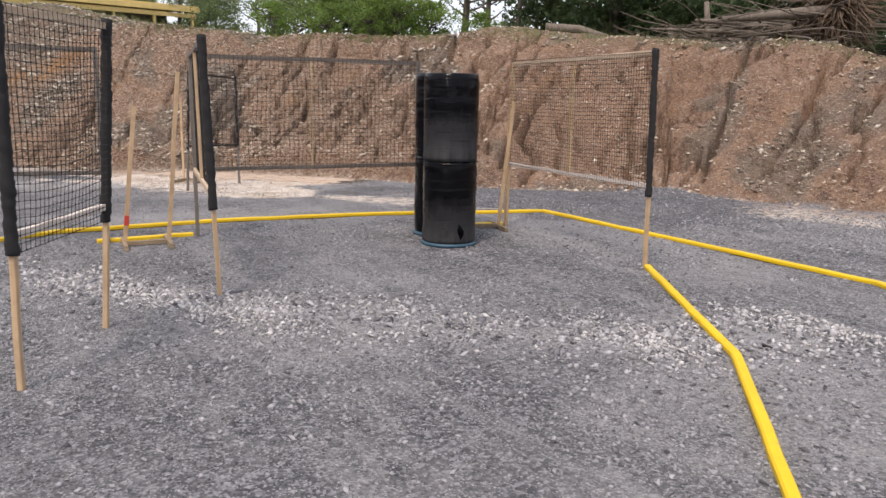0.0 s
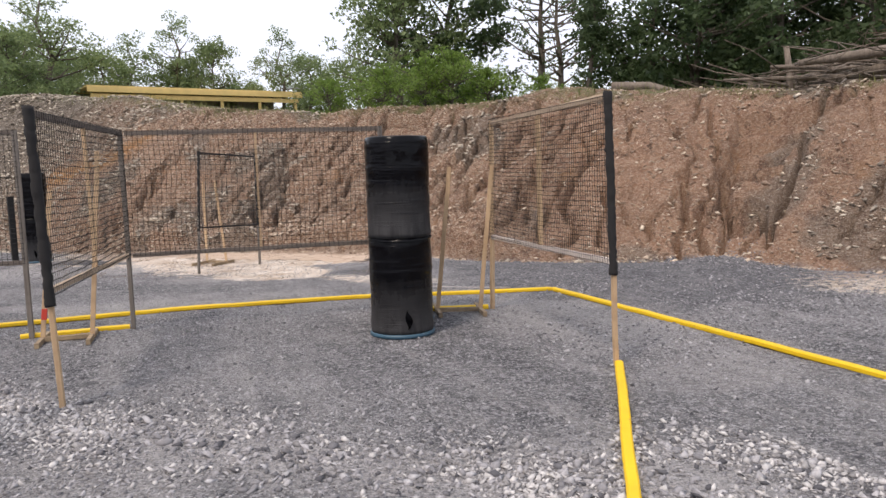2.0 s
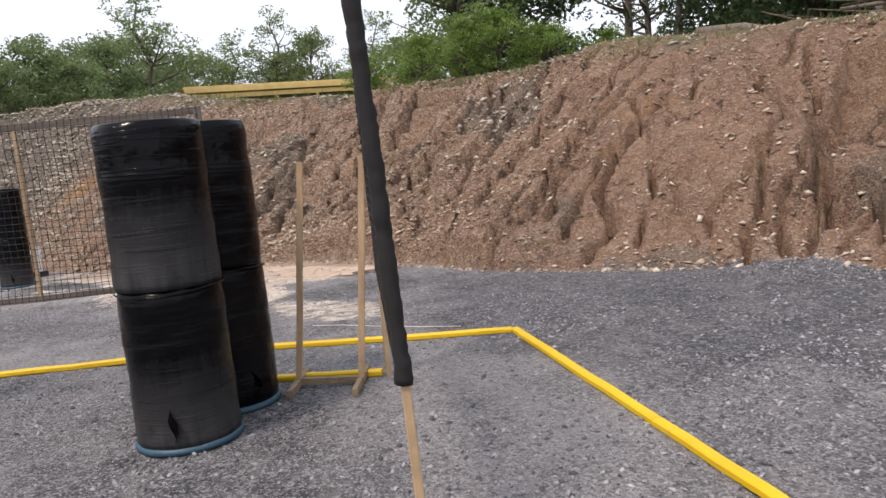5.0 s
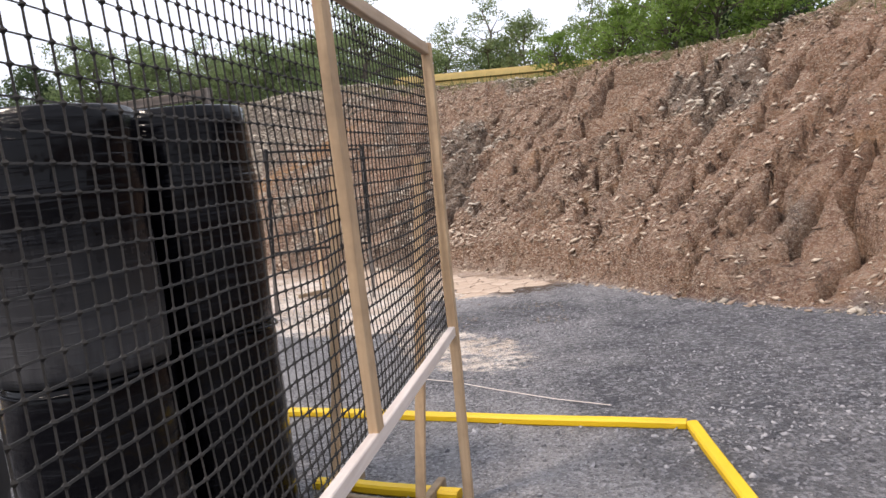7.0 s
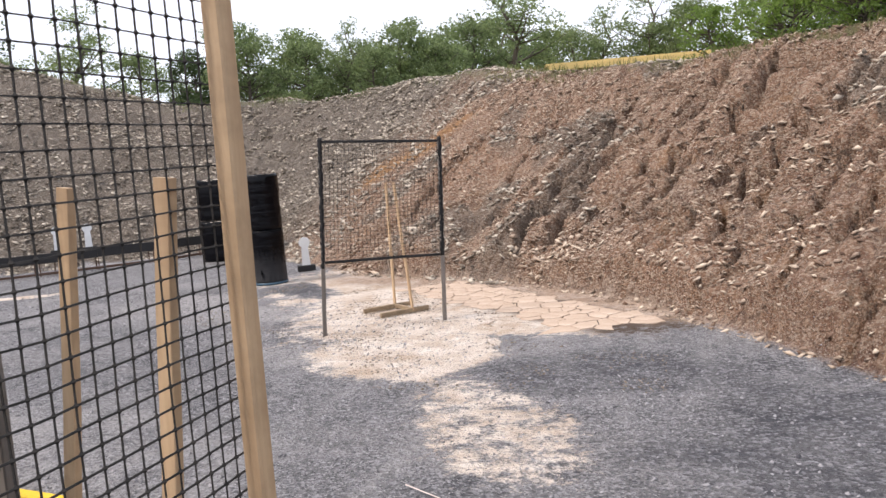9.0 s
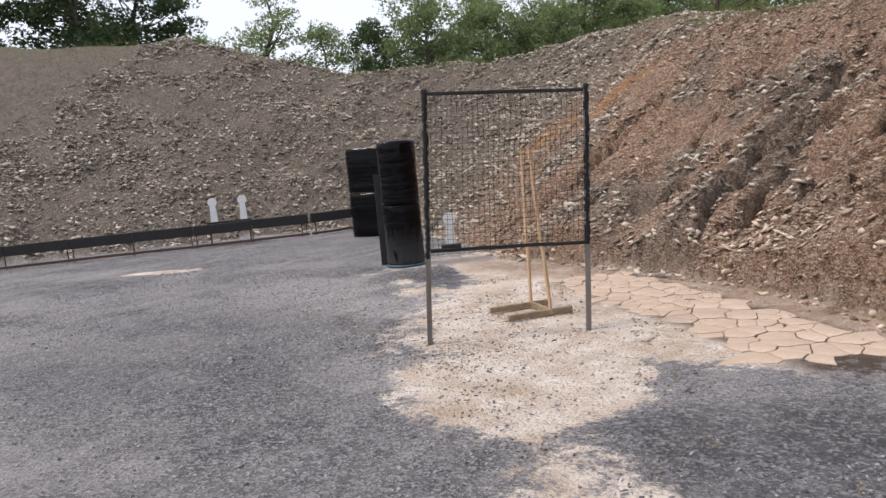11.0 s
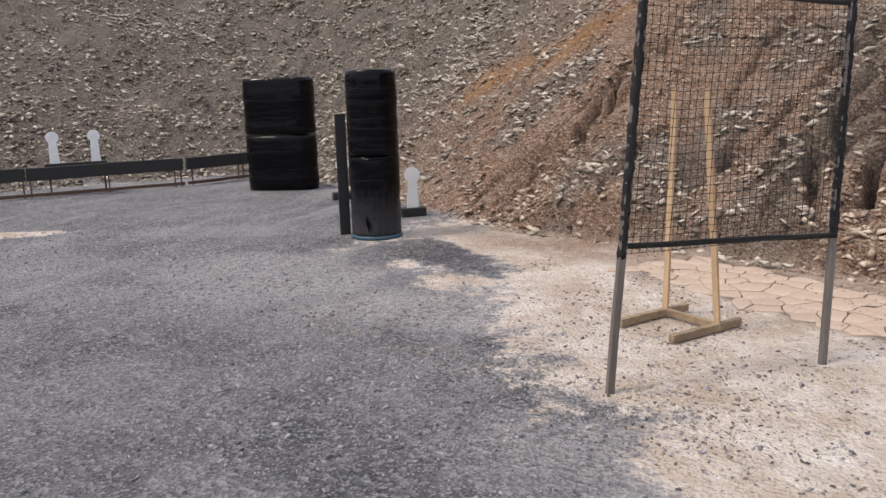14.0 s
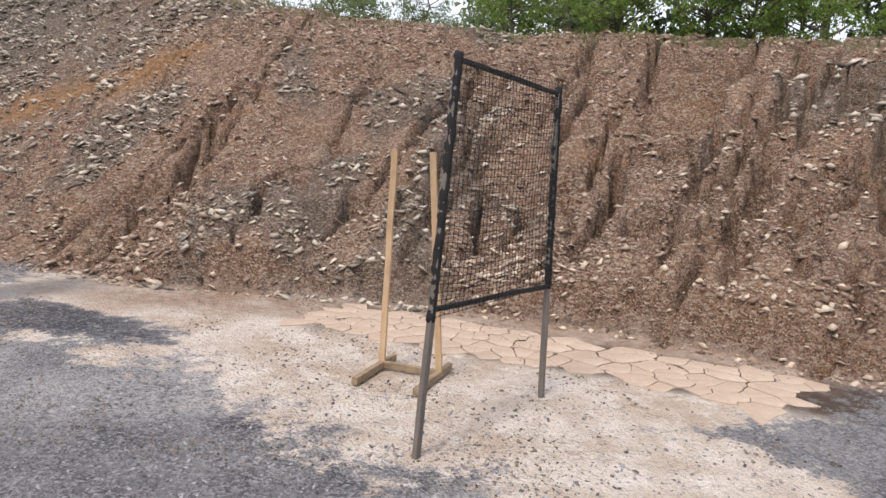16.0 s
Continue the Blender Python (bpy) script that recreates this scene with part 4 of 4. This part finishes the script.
target_stand((1.15, 8.12), (1.57, 8.07), (0.08, 1.0), (1.41, 1.75), "wooden target stand of two bare laths between screens", 51, tilt=((0.17, -0.02), (0.17, -0.02)))
part("tape", bar(bmesh.new(), (0.026, -0.003, 0.22), (0.038, -0.005, 0.32), 0.047, 0.025, (0.08, 1.0, 0), 0.002), RED, bpy.data.objects["target_stand"], "red tape round the lath")
target_stand((4.865, 7.59), (5.277, 7.42), (0.25, 0.97), (1.51, 1.51), "wooden target stand of two bare laths beside drums", 52, tilt=((0.17, 0.0), (0.17, 0.0)))
target_stand((3.12, 14.40), (3.43, 14.14), (0.67, 0.74), (1.46, 1.46), "wooden target stand of two laths on dried silt", 53, base=-0.085, foot=0.6, tilt=((0.0, 0.0), (-0.11, 0.06)), back=0.10)


# ---- steel popper targets and the low guard rail ----
def popper(x, y, z0, tall, turn, label, block=True):
    ob = thing("popper_target", pose(x, y, z0, 0, 0, turn), label, "steel target", "white popper targets")
    base = 0.10 if block else 0.0
    outline = []
    for i in range(25):
        a = -math.pi / 2 + 0.62 + (2 * math.pi - 1.24) * i / 24
        outline.append((0.095 * math.cos(a), tall - 0.095 + 0.095 * math.sin(a)))
    outline += [(-0.062, tall * 0.5), (-0.072, base), (0.072, base), (0.062, tall * 0.5)]
    bm = bmesh.new()
    front = [bm.verts.new((px, -0.008, pz)) for px, pz in outline]
    back = [bm.verts.new((px, 0.008, pz)) for px, pz in outline]
    bm.faces.new(front)
    bm.faces.new(list(reversed(back)))
    n = len(outline)
    for i in range(n):
        bm.faces.new((front[i], back[i], back[(i + 1) % n], front[(i + 1) % n]))
    bmesh.ops.recalc_face_normals(bm, faces=bm.faces[:])
    part("plate", bm, WHITE, ob, "white painted steel plate")
    if block:
        part("base", bar(bmesh.new(), (-0.15, 0.02, 0.05), (0.15, 0.02, 0.05), 0.16, 0.1, (0, 0, 1), 0.006), BLACK_BOARD, ob, "black steel base")
        part("brace", bar(bmesh.new(), (0, 0.10, 0.09), (0, 0.012, 0.26), 0.02, 0.02, (1, 0, 0), 0.002), RUST, ob)
    return ob


popper(0.12, 18.03, -0.088, 0.59, 33, "white steel popper on a black base near drums")
popper(-1.35, 19.25, -0.088, 0.59, 33, "white steel popper on a black base near drums")


def guard_rail(a, b, label):
    ax, ay = a
    bx, by = b
    length = math.hypot(bx - ax, by - ay)
    ob = thing("guard_rail", pose(ax, ay, -0.085, 0, 0, math.degrees(math.atan2(by - ay, bx - ax))), label, "guard rail", "low target guard")
    rng = random.Random(int(10 * length))
    n = max(1, round(length / 1.2))
    for i in range(n):
        part("board", bar(bmesh.new(), (i * length / n + 0.004, rng.uniform(-0.012, 0.012), 0.37 + rng.uniform(-0.01, 0.01)), ((i + 1) * length / n - 0.004, rng.uniform(-0.012, 0.012), 0.37), 0.05, 0.2, (0, 0, 1), 0.006, 0.004, 3, rng), BLACK_BOARD, ob)
    for i in range(n + 1):
        x = min(max(i * length / n, 0.1), length - 0.1)
        for s in ((-0.05, 0.05) if i % 2 else (0.0,)):
            part("leg", bar(bmesh.new(), (x + s, 0, 0.0), (x + s, 0, 0.275), 0.022, 0.022, (0, 1, 0), 0.002), RUST, ob)
    part("sill", bar(bmesh.new(), (0, -0.03, 0.05), (length, -0.03, 0.05), 0.05, 0.05, (0, 0, 1), 0.003, 0.006, 8, rng), RUST, ob, "rusty steel angle")
    return ob


guard_rail((-12.06, 12.75), (-4.79, 20.38), "low black guard rail on thin rusty legs")
guard_rail((-4.77, 20.43), (-3.88, 22.37), "low black guard rail on thin rusty legs")
mount = thing("target_mount", pose(-6.02, 19.33, -0.085, 0, 0, 46.4), "black steel mounting box behind the guard rail", "target mount")
part("box", bar(bmesh.new(), (-0.45, 0, 0.42), (0.45, 0, 0.42), 0.10, 0.16, (0, 0, 1), 0.006), BLACK_BOARD, mount)
for k in (-0.4, 0.4):
    part("leg", bar(bmesh.new(), (k, 0, 0.0), (k, 0, 0.345), 0.03, 0.03, (0, 1, 0), 0.002), RUST, mount)
for k in (-0.3, 0.3):
    popper(-6.02 + 0.69 * k, 19.33 + 0.724 * k, 0.415, 0.5, 46.4, "white steel popper plate on the black mount", False)


# ---- trees, brush and the shelter behind the berms ----
def leaf_cloud(centres, radii, count, leaf, seed):
    """Small leaf blades round many twig ends: vertices and faces."""
    r = np.random.RandomState(seed)
    centres, radii = np.array(centres, float), np.array(radii, float)
    w = radii ** 2 / (radii ** 2).sum()
    pick = r.choice(len(centres), count, p=w)
    d = r.normal(size=(count, 3))
    d /= np.linalg.norm(d, axis=1)[:, None]
    rad = radii[pick] * r.uniform(0.25, 1.0, count) ** 0.5
    c = centres[pick] + d * rad[:, None] * np.array([1.0, 1.0, 0.72])
    u = r.normal(size=(count, 3))
    u /= np.linalg.norm(u, axis=1)[:, None]
    v = np.cross(u, r.normal(size=(count, 3)))
    v /= np.linalg.norm(v, axis=1)[:, None]
    s = (leaf * r.uniform(0.6, 1.4, count))[:, None]
    co = np.stack([c - u * s, c + u * s * 0.8 + v * s * 0.45, c + u * s * 0.3 - v * s * 0.75], 1).reshape(-1, 3)
    f = np.arange(count * 3).reshape(-1, 3)
    return co, f


def quick_mesh(name, co, faces, material, parent, label=""):
    me = bpy.data.meshes.new(name)
    k = faces.shape[1]
    me.vertices.add(len(co))
    me.vertices.foreach_set("co", np.asarray(co, np.float32).ravel())
    me.loops.add(faces.size)
    me.loops.foreach_set("vertex_index", faces.astype(np.int32).ravel())
    me.polygons.add(len(faces))
    me.polygons.foreach_set("loop_start", np.arange(0, faces.size, k, dtype=np.int32))
    me.polygons.foreach_set("loop_total", np.full(len(faces), k, dtype=np.int32))
    me.update()
    me.materials.append(material)
    ob = new(name, me)
    ob.parent = parent
    if label:
        ob["label"] = label
    return ob


def make_tree(seed, tall, spread, leaves, material, crown_from, leaf, label, clump=0.16, airy=False):
    """A tapered trunk with limbs, and leaf clumps round the limbs' ends."""
    rng = random.Random(seed)
    ob = thing("tree", pose(0, 0, -200), label, "tree", "trees behind the berms")
    bm = bmesh.new()
    bend = [(rng.uniform(-0.03, 0.03) * tall, rng.uniform(-0.03, 0.03) * tall) for _ in range(7)]
    spine = [Vector((bend[i][0] * (i > 0), bend[i][1] * (i > 0), tall * 0.93 * i / 6)) for i in range(7)]
    tube(bm, spine, [0.022 * tall * (1 - 0.9 * i / 6) + 0.01 for i in range(7)], 8, 0.08, rng)
    centres, radii = [], []
    for i in range(58 if not airy else 40):
        f = crown_from + (1 - crown_from) * rng.random() ** 0.9
        k = min(5, int(f * 6))
        p0 = spine[k].lerp(spine[k + 1], f * 6 - k) if f < 1 else spine[6]
        shape = math.sin(math.pi * min(1, 0.18 + 0.8 * (f - crown_from) / (1 - crown_from))) ** 0.7
        a = rng.uniform(0, 2 * math.pi)
        reach = spread * shape * rng.uniform(0.45, 1.1)
        p2 = p0 + Vector((math.cos(a) * reach, math.sin(a) * reach, reach * rng.uniform(0.1, 0.75)))
        p1 = p0.lerp(p2, 0.5) + Vector((0, 0, -0.06 * reach))
        tube(bm, [p0, p1, p2], [0.007 * tall * (1.2 - f) + 0.012, 0.004 * tall * (1.2 - f) + 0.01, 0.008], 5, 0, None)
        centres.append(p2)
        radii.append(tall * clump * rng.uniform(0.25, 0.62))
        for _ in range(5):
            centres.append(p1.lerp(p2, rng.uniform(0.1, 0.9)) + Vector((rng.uniform(-1, 1), rng.uniform(-1, 1), rng.uniform(-0.6, 0.9))) * tall * 0.075)
            radii.append(tall * clump * rng.uniform(0.10, 0.42))
    part("trunk", bm, BARK, ob, "", True)
    co, f = leaf_cloud(centres, radii, int(leaves * 1.45), leaf * 0.82, seed)
    quick_mesh("crown", co, f, material, ob)
    return ob


def plant(model, x, y, top, turn, tall, widen=1.0):
    g = height(x, y)
    s = (top - g + 0.2) / tall
    c = copy_thing(model, pose(x, y, g - 0.2, 0, 0, turn))
    c.matrix_world = pose(x, y, g - 0.2, 0, 0, turn) @ Matrix.Diagonal((s * widen, s * widen, s, 1))
    return c


MODELS = {
    "round": (make_tree(61, 8.0, 2.5, 5800, LEAF, 0.08, 0.103, "leafy green broadleaf tree behind the earth berm"), 8.0),
    "airy": (make_tree(62, 8.0, 2.1, 4200, LEAF, 0.14, 0.08, "thin airy green tree behind the earth berm", 0.12, True), 8.0),
    "dark": (make_tree(63, 10.0, 3.1, 9000, LEAF_DARK, 0.06, 0.145, "tall dark green woodland tree behind the berm"), 10.0),
    "dense": (make_tree(64, 9.0, 2.8, 6800, LEAF, 0.05, 0.118, "full green woodland tree behind the berm"), 9.0),
    "bare": (make_tree(65, 9.0, 2.2, 500, LEAF_DARK, 0.35, 0.10, "nearly bare forked tree behind the berm", 0.08, True), 9.0),
    "column": (make_tree(66, 8.0, 0.75, 4200, LEAF_DARK, 0.05, 0.11, "ivy clad narrow tree trunk behind the berm", 0.09), 8.0),
    "bush": (make_tree(67, 2.4, 1.5, 3400, LEAF_LIGHT, 0.05, 0.067, "light green bush on the berm crest", 0.26), 2.4),
}
FAR_TREES = [("dense", -7.1, 44.4, 9.4), ("round", -4.1, 47.9, 9.6), ("airy", -2.4, 50.1, 12.6), ("airy", 1.4, 58.3, 9.2), ("airy", 5.2, 58.1, 12.4), ("round", 7.6, 57.0, 10.8),
             ("airy", 11.6, 53.0, 10.9), ("round", 14.4, 57.2, 10.0), ("airy", 17.2, 53.5, 10.9), ("dense", -10.0, 48.0, 8.6), ("round", 3.0, 60.0, 7.6), ("round", 10.2, 57.0, 8.0)]
UNDERSTORY = [("dense", -12.5, 46.0, 7.2), ("round", -9.0, 47.0, 7.0), ("dense", -1.5, 56.5, 7.8), ("dense", 1.5, 58.0, 8.0), ("round", 6.0, 60.5, 8.2), ("dense", 9.0, 61.0, 8.4), ("dense", 15.4, 58.5, 8.6),
              ("dense", 15.0, 40.5, 7.0), ("dense", 16.5, 34.0, 6.8), ("round", -15.5, 42.5, 7.0), ("dense", -19.0, 42.5, 7.4), ("round", -5.2, 43.0, 6.8), ("dense", -24.5, 38.0, 7.6)]
WOODS = [("dense", 10.6, 25.4, 8.8), ("dark", 13.1, 26.7, 9.8), ("bare", 15.6, 24.4, 9.4), ("bare", 15.1, 22.3, 8.4), ("column", 14.9, 20.1, 7.6), ("dark", 18.4, 21.6, 9.2),
         ("dark", 17.9, 18.8, 9.0), ("dark", 20.6, 18.8, 9.4), ("dark", 21.9, 22.6, 10.2), ("dark", 22.4, 17.0, 9.6), ("dark", 24.6, 19.8, 9.9), ("dark", 25.3, 14.7, 9.2),
         ("dark", 22.5, 12.5, 9.0), ("dark", 24.0, 9.0, 8.8), ("dark", 26.0, 4.0, 9.0)]
BACK_TREES = [("dark", -22.0, 27.3, 12.0), ("dark", -22.4, 30.6, 11.2), ("dark", -25.5, 25.0, 12.0), ("round", -23.6, 34.8, 8.2), ("airy", -23.8, 40.3, 11.4), ("round", -21.2, 41.5, 9.0), ("dark", -17.0, 40.6, 8.5),
              ("dense", -13.9, 40.3, 9.5), ("round", -11.2, 41.5, 8.4), ("airy", -9.0, 42.0, 9.0), ("round", -7.4, 41.2, 7.6), ("dense", -7.2, 53.8, 10.6), ("airy", -3.9, 56.0, 11.1), ("round", 0.3, 56.2, 9.8),
              ("round", -26.5, 37.0, 8.6), ("dense", -12.6, 44.0, 9.6), ("dense", -9.8, 45.0, 8.8), ("dense", -5.2, 44.0, 8.2), ("round", -5.4, 59.6, 11.6), ("dense", -1.8, 60.4, 10.6), ("airy", 2.1, 60.0, 11.4), ("dense", 5.4, 58.4, 9.6), ("dense", -16.0, 47.0, 8.4), ("dark", -28.0, 22.0, 11.5)]
BUSHES = [("bush", 8.2, 19.6, 4.05), ("bush", 9.0, 18.6, 4.2), ("bush", 9.7, 18.5, 4.35), ("bush", 10.8, 18.7, 4.0), ("bush", 7.0, 20.8, 3.9), ("bush", 12.1, 18.2, 3.75)]
trng = random.Random(5)
for rows in (FAR_TREES, UNDERSTORY, WOODS, BACK_TREES, BUSHES):
    for kind, tx, ty, ttop in rows:
        model, tall = MODELS[kind]
        plant(model, tx, ty, ttop, trng.uniform(0, 360), tall, trng.uniform(0.9, 1.2))
for model, tall in MODELS.values():
    for o in (*model.children_recursive, model):
        bpy.data.objects.remove(o)


def brush_pile():
    """Uprooted trunks and bleached branches heaped on the berm."""
    rng = random.Random(77)
    ob = thing("brush_pile", pose(16.3, 12.4, height(16.3, 12.4)), "heap of bleached dead trunks and branches with upturned roots", "brush pile")
    for i in range(11):
        a = radians(rng.uniform(70, 175))
        length = rng.uniform(2.5, 5.0)
        c = Vector((rng.uniform(-1.2, 1.2), rng.uniform(-1.8, 2.0), rng.uniform(0.15, 0.8)))
        d = Vector((math.cos(a), math.sin(a), rng.uniform(-0.12, 0.12))) * length / 2
        pts = [c - d, c - d * 0.3 + Vector((0, 0, rng.uniform(-0.1, 0.15))), c + d * 0.4 + Vector((0, 0, rng.uniform(-0.1, 0.1))), c + d]
        r = rng.uniform(0.05, 0.14)
        part("log", tube(bmesh.new(), pts, [r, r * 0.9, r * 0.7, r * 0.45], 8, 0.1, rng), DEADWOOD, ob, "", True)
    bm = bmesh.new()
    for i in range(300):
        a = rng.uniform(0, 2 * math.pi)
        length = rng.uniform(0.6, 2.2)
        p = Vector((rng.gauss(-0.2, 1.0), rng.uniform(-2.8, 4.6), 0))
        p.z = rng.uniform(0.0, 0.9) * math.exp(-(max(p.y, 0) / 2.6) ** 2) + rng.uniform(0.0, 0.18)
        d = Vector((math.cos(a), math.sin(a), rng.uniform(-0.2, 0.3))) * length
        m = p + d * 0.5 + Vector((rng.uniform(-0.1, 0.1), rng.uniform(-0.1, 0.1), rng.uniform(-0.1, 0.1)))
        r = rng.uniform(0.008, 0.03)
        tube(bm, [p, m, p + d], [r, r * 0.7, r * 0.35], 5, 0, None)
    part("branch_tangle", bm, DEADWOOD, ob, "tangle of thin bleached branches", True)["kind"] = "stuff"
    bm = bmesh.new()
    root = Vector((0.0, -2.0, 1.0))
    for i in range(520):
        d = Vector((rng.gauss(0, 1), rng.gauss(0, 1), rng.gauss(0, 0.9))).normalized()
        l = rng.uniform(0.6, 1.15)
        p1 = root + d * l * 0.6 + Vector((rng.uniform(-0.1, 0.1), rng.uniform(-0.1, 0.1), -0.05))
        p2 = root + d * l + Vector((rng.uniform(-0.2, 0.2), rng.uniform(-0.2, 0.2), -0.5 * rng.random()))
        tube(bm, [root + d * 0.1, p1, p2], [0.035, 0.016, 0.004], 5, 0, None)
    part("root_ball", bm, ROOTS, ob, "upturned earthy root ball", True)
    return ob


brush_pile()


def fallen_log(name, pts, r, label, seed):
    rng = random.Random(seed)
    x, y = pts[0][:2]
    g = height(x, y)
    ob = part(name, tube(bmesh.new(), [(p[0] - x, p[1] - y, height(p[0], p[1]) - g + p[2]) for p in pts], [r * (1 - 0.5 * i / len(pts)) for i in range(len(pts))], 9, 0.12, rng), DEADWOOD, None, "", True)
    ob.matrix_world = pose(x, y, g)
    return tagged(ob, label, "log")


fallen_log("fallen_log", [(13.6, 17.2, 0.55), (14.3, 16.6, 0.42), (15.0, 15.9, 0.22), (15.6, 15.3, 0.06)], 0.13, "bleached fallen log lying on the berm crest", 81)
fallen_log("dead_stump", [(15.7, 13.4, -0.1), (15.72, 13.42, 0.6), (15.68, 13.5, 1.25)], 0.09, "broken grey dead stump standing on the berm", 82)
fallen_log("dead_stump", [(15.9, 14.6, -0.1), (15.85, 14.7, 0.4), (15.8, 14.75, 0.75)], 0.08, "broken grey dead stump standing on the berm", 83)


def shelter():
    """A long low open shelter far behind the berms, its pale timber fascia showing."""
    ob = thing("shelter", pose(-0.15, 49.2, 1.85, 0, 0, 13), "long open shelter with pale yellow timber roof edge", "shelter")
    length = 12.9
    part("roof", bar(bmesh.new(), (-0.2, 2.0, 4.85), (length + 0.2, 2.0, 4.85), 4.6, 0.10, (0, 0, 1), 0.01), SHELTER_YELLOW, ob)
    part("fascia", bar(bmesh.new(), (-0.2, -0.36, 4.66), (length + 0.2, -0.36, 4.66), 0.06, 0.30, (0, 0, 1), 0.01), SHELTER_YELLOW, ob)
    part("beam", bar(bmesh.new(), (0, -0.15, 4.30), (length, -0.15, 4.30), 0.12, 0.26, (0, 0, 1), 0.01), SHELTER_YELLOW, ob)
    part("back_wall", bar(bmesh.new(), (0, 4.1, 2.2), (length, 4.1, 2.2), 0.12, 5.2, (0, 0, 1), 0.01), GREYWOOD, ob)
    for i in range(6):
        x = 0.2 + i * (length - 0.4) / 5
        part("post", bar(bmesh.new(), (x, -0.1, -0.6), (x, -0.1, 4.2), 0.16, 0.16, (0, 1, 0), 0.01), SHELTER_YELLOW, ob)
    return ob


shelter()


# ---- plates of cracked dried silt in the drain ----
def clip_cell(poly, mx, my, nx, ny):
    """The part of a polygon on the near side of the line through m with normal n."""
    out = []
    for (ax, ay), (bx, by) in zip(poly, poly[1:] + poly[:1]):
        da, db = (ax - mx) * nx + (ay - my) * ny, (bx - mx) * nx + (by - my) * ny
        if da <= 0:
            out.append((ax, ay))
        if da * db < 0:
            f = da / (da - db)
            out.append((ax + f * (bx - ax), ay + f * (by - ay)))
    return out


def mud_material():
    m = Nodes("cracked_silt", 0.92)
    r = m.node("ShaderNodeObjectInfo", "Random")
    n = m.noise(9.0, 5.0, 0.7)
    c = m.mix(m.ramp(m.noise(3.5, 5.0, 0.65), 0.3, 0.7), (0.36, 0.26, 0.19), (0.58, 0.465, 0.38))
    c = m.mix(m.mathn("MULTIPLY", r, 0.35), c, (0.40, 0.295, 0.22))
    c = m.mix(m.ramp(n, 0.5, 0.72, 0.0, 0.6), c, (0.34, 0.25, 0.185))
    return m.done(c, normal=m.bump(m.noise(50.0, 5.0, 0.7), 0.4, 0.006))


def mud_plates():
    rng = random.Random(91)
    ground, mat = bpy.data.objects["ground"], mud_material()
    centre, u, v = Vector((4.75, 14.35)), Vector((0.72, -0.69)), Vector((0.69, 0.72))
    seeds = []
    for i in range(27):
        for k in range(9):
            a, b = (i - 13) * 0.19 + rng.uniform(-0.105, 0.105), (k - 4) * 0.13 + rng.uniform(-0.07, 0.07)
            if rng.random() < 0.15:
                continue
            seeds.append((centre.x + a * u.x + b * v.x, centre.y + a * u.y + b * v.y, 0 < i < 25 and 0 < k < 8 and a < 1.45 + 0.5 * b))
    for sx, sy, inner in seeds:
        d = float(foot_field(np.array([sx]), np.array([sy]))[0][0])
        if not inner or d > -0.15 or d < -1.3 or rng.random() < 0.02:
            continue
        poly = [(sx - 0.3, sy - 0.3), (sx + 0.3, sy - 0.3), (sx + 0.3, sy + 0.3), (sx - 0.3, sy + 0.3)]
        for ox, oy, _ in seeds:
            if (ox, oy) != (sx, sy) and abs(ox - sx) < 0.6 and abs(oy - sy) < 0.6:
                poly = clip_cell(poly, (ox + sx) / 2, (oy + sy) / 2, ox - sx, oy - sy)
        if len(poly) < 3:
            continue
        pts = []
        for (ax, ay), (bx, by) in zip(poly, poly[1:] + poly[:1]):
            for f in (0.0, 0.33, 0.67):
                x, y = ax + f * (bx - ax), ay + f * (by - ay)
                w = 0.030 * noise.noise((x * 9, y * 9, 3))
                pts.append((x + w, y + 0.030 * noise.noise((x * 9, y * 9, 8))))
        gz = height(sx, sy)
        lift = rng.uniform(0.005, 0.010)
        verts, n = [], len(pts)
        gap = rng.uniform(0.935, 0.985)
        for grow, z in ((gap, -0.02), (gap, lift - 0.003), (gap - 0.02, lift)):
            verts += [((x - sx) * grow, (y - sy) * grow, z + (0.004 * noise.noise((x * 5, y * 5, 1)) if z > 0 else 0)) for x, y in pts]
        faces = [(r * n + i, r * n + (i + 1) % n, (r + 1) * n + (i + 1) % n, (r + 1) * n + i) for r in range(2) for i in range(n)] + [tuple(range(2 * n, 3 * n))]
        ob = mesh_object("mud_plate", verts, faces, mat, ground)
        ob.location = (sx, sy, gz)


mud_plates()
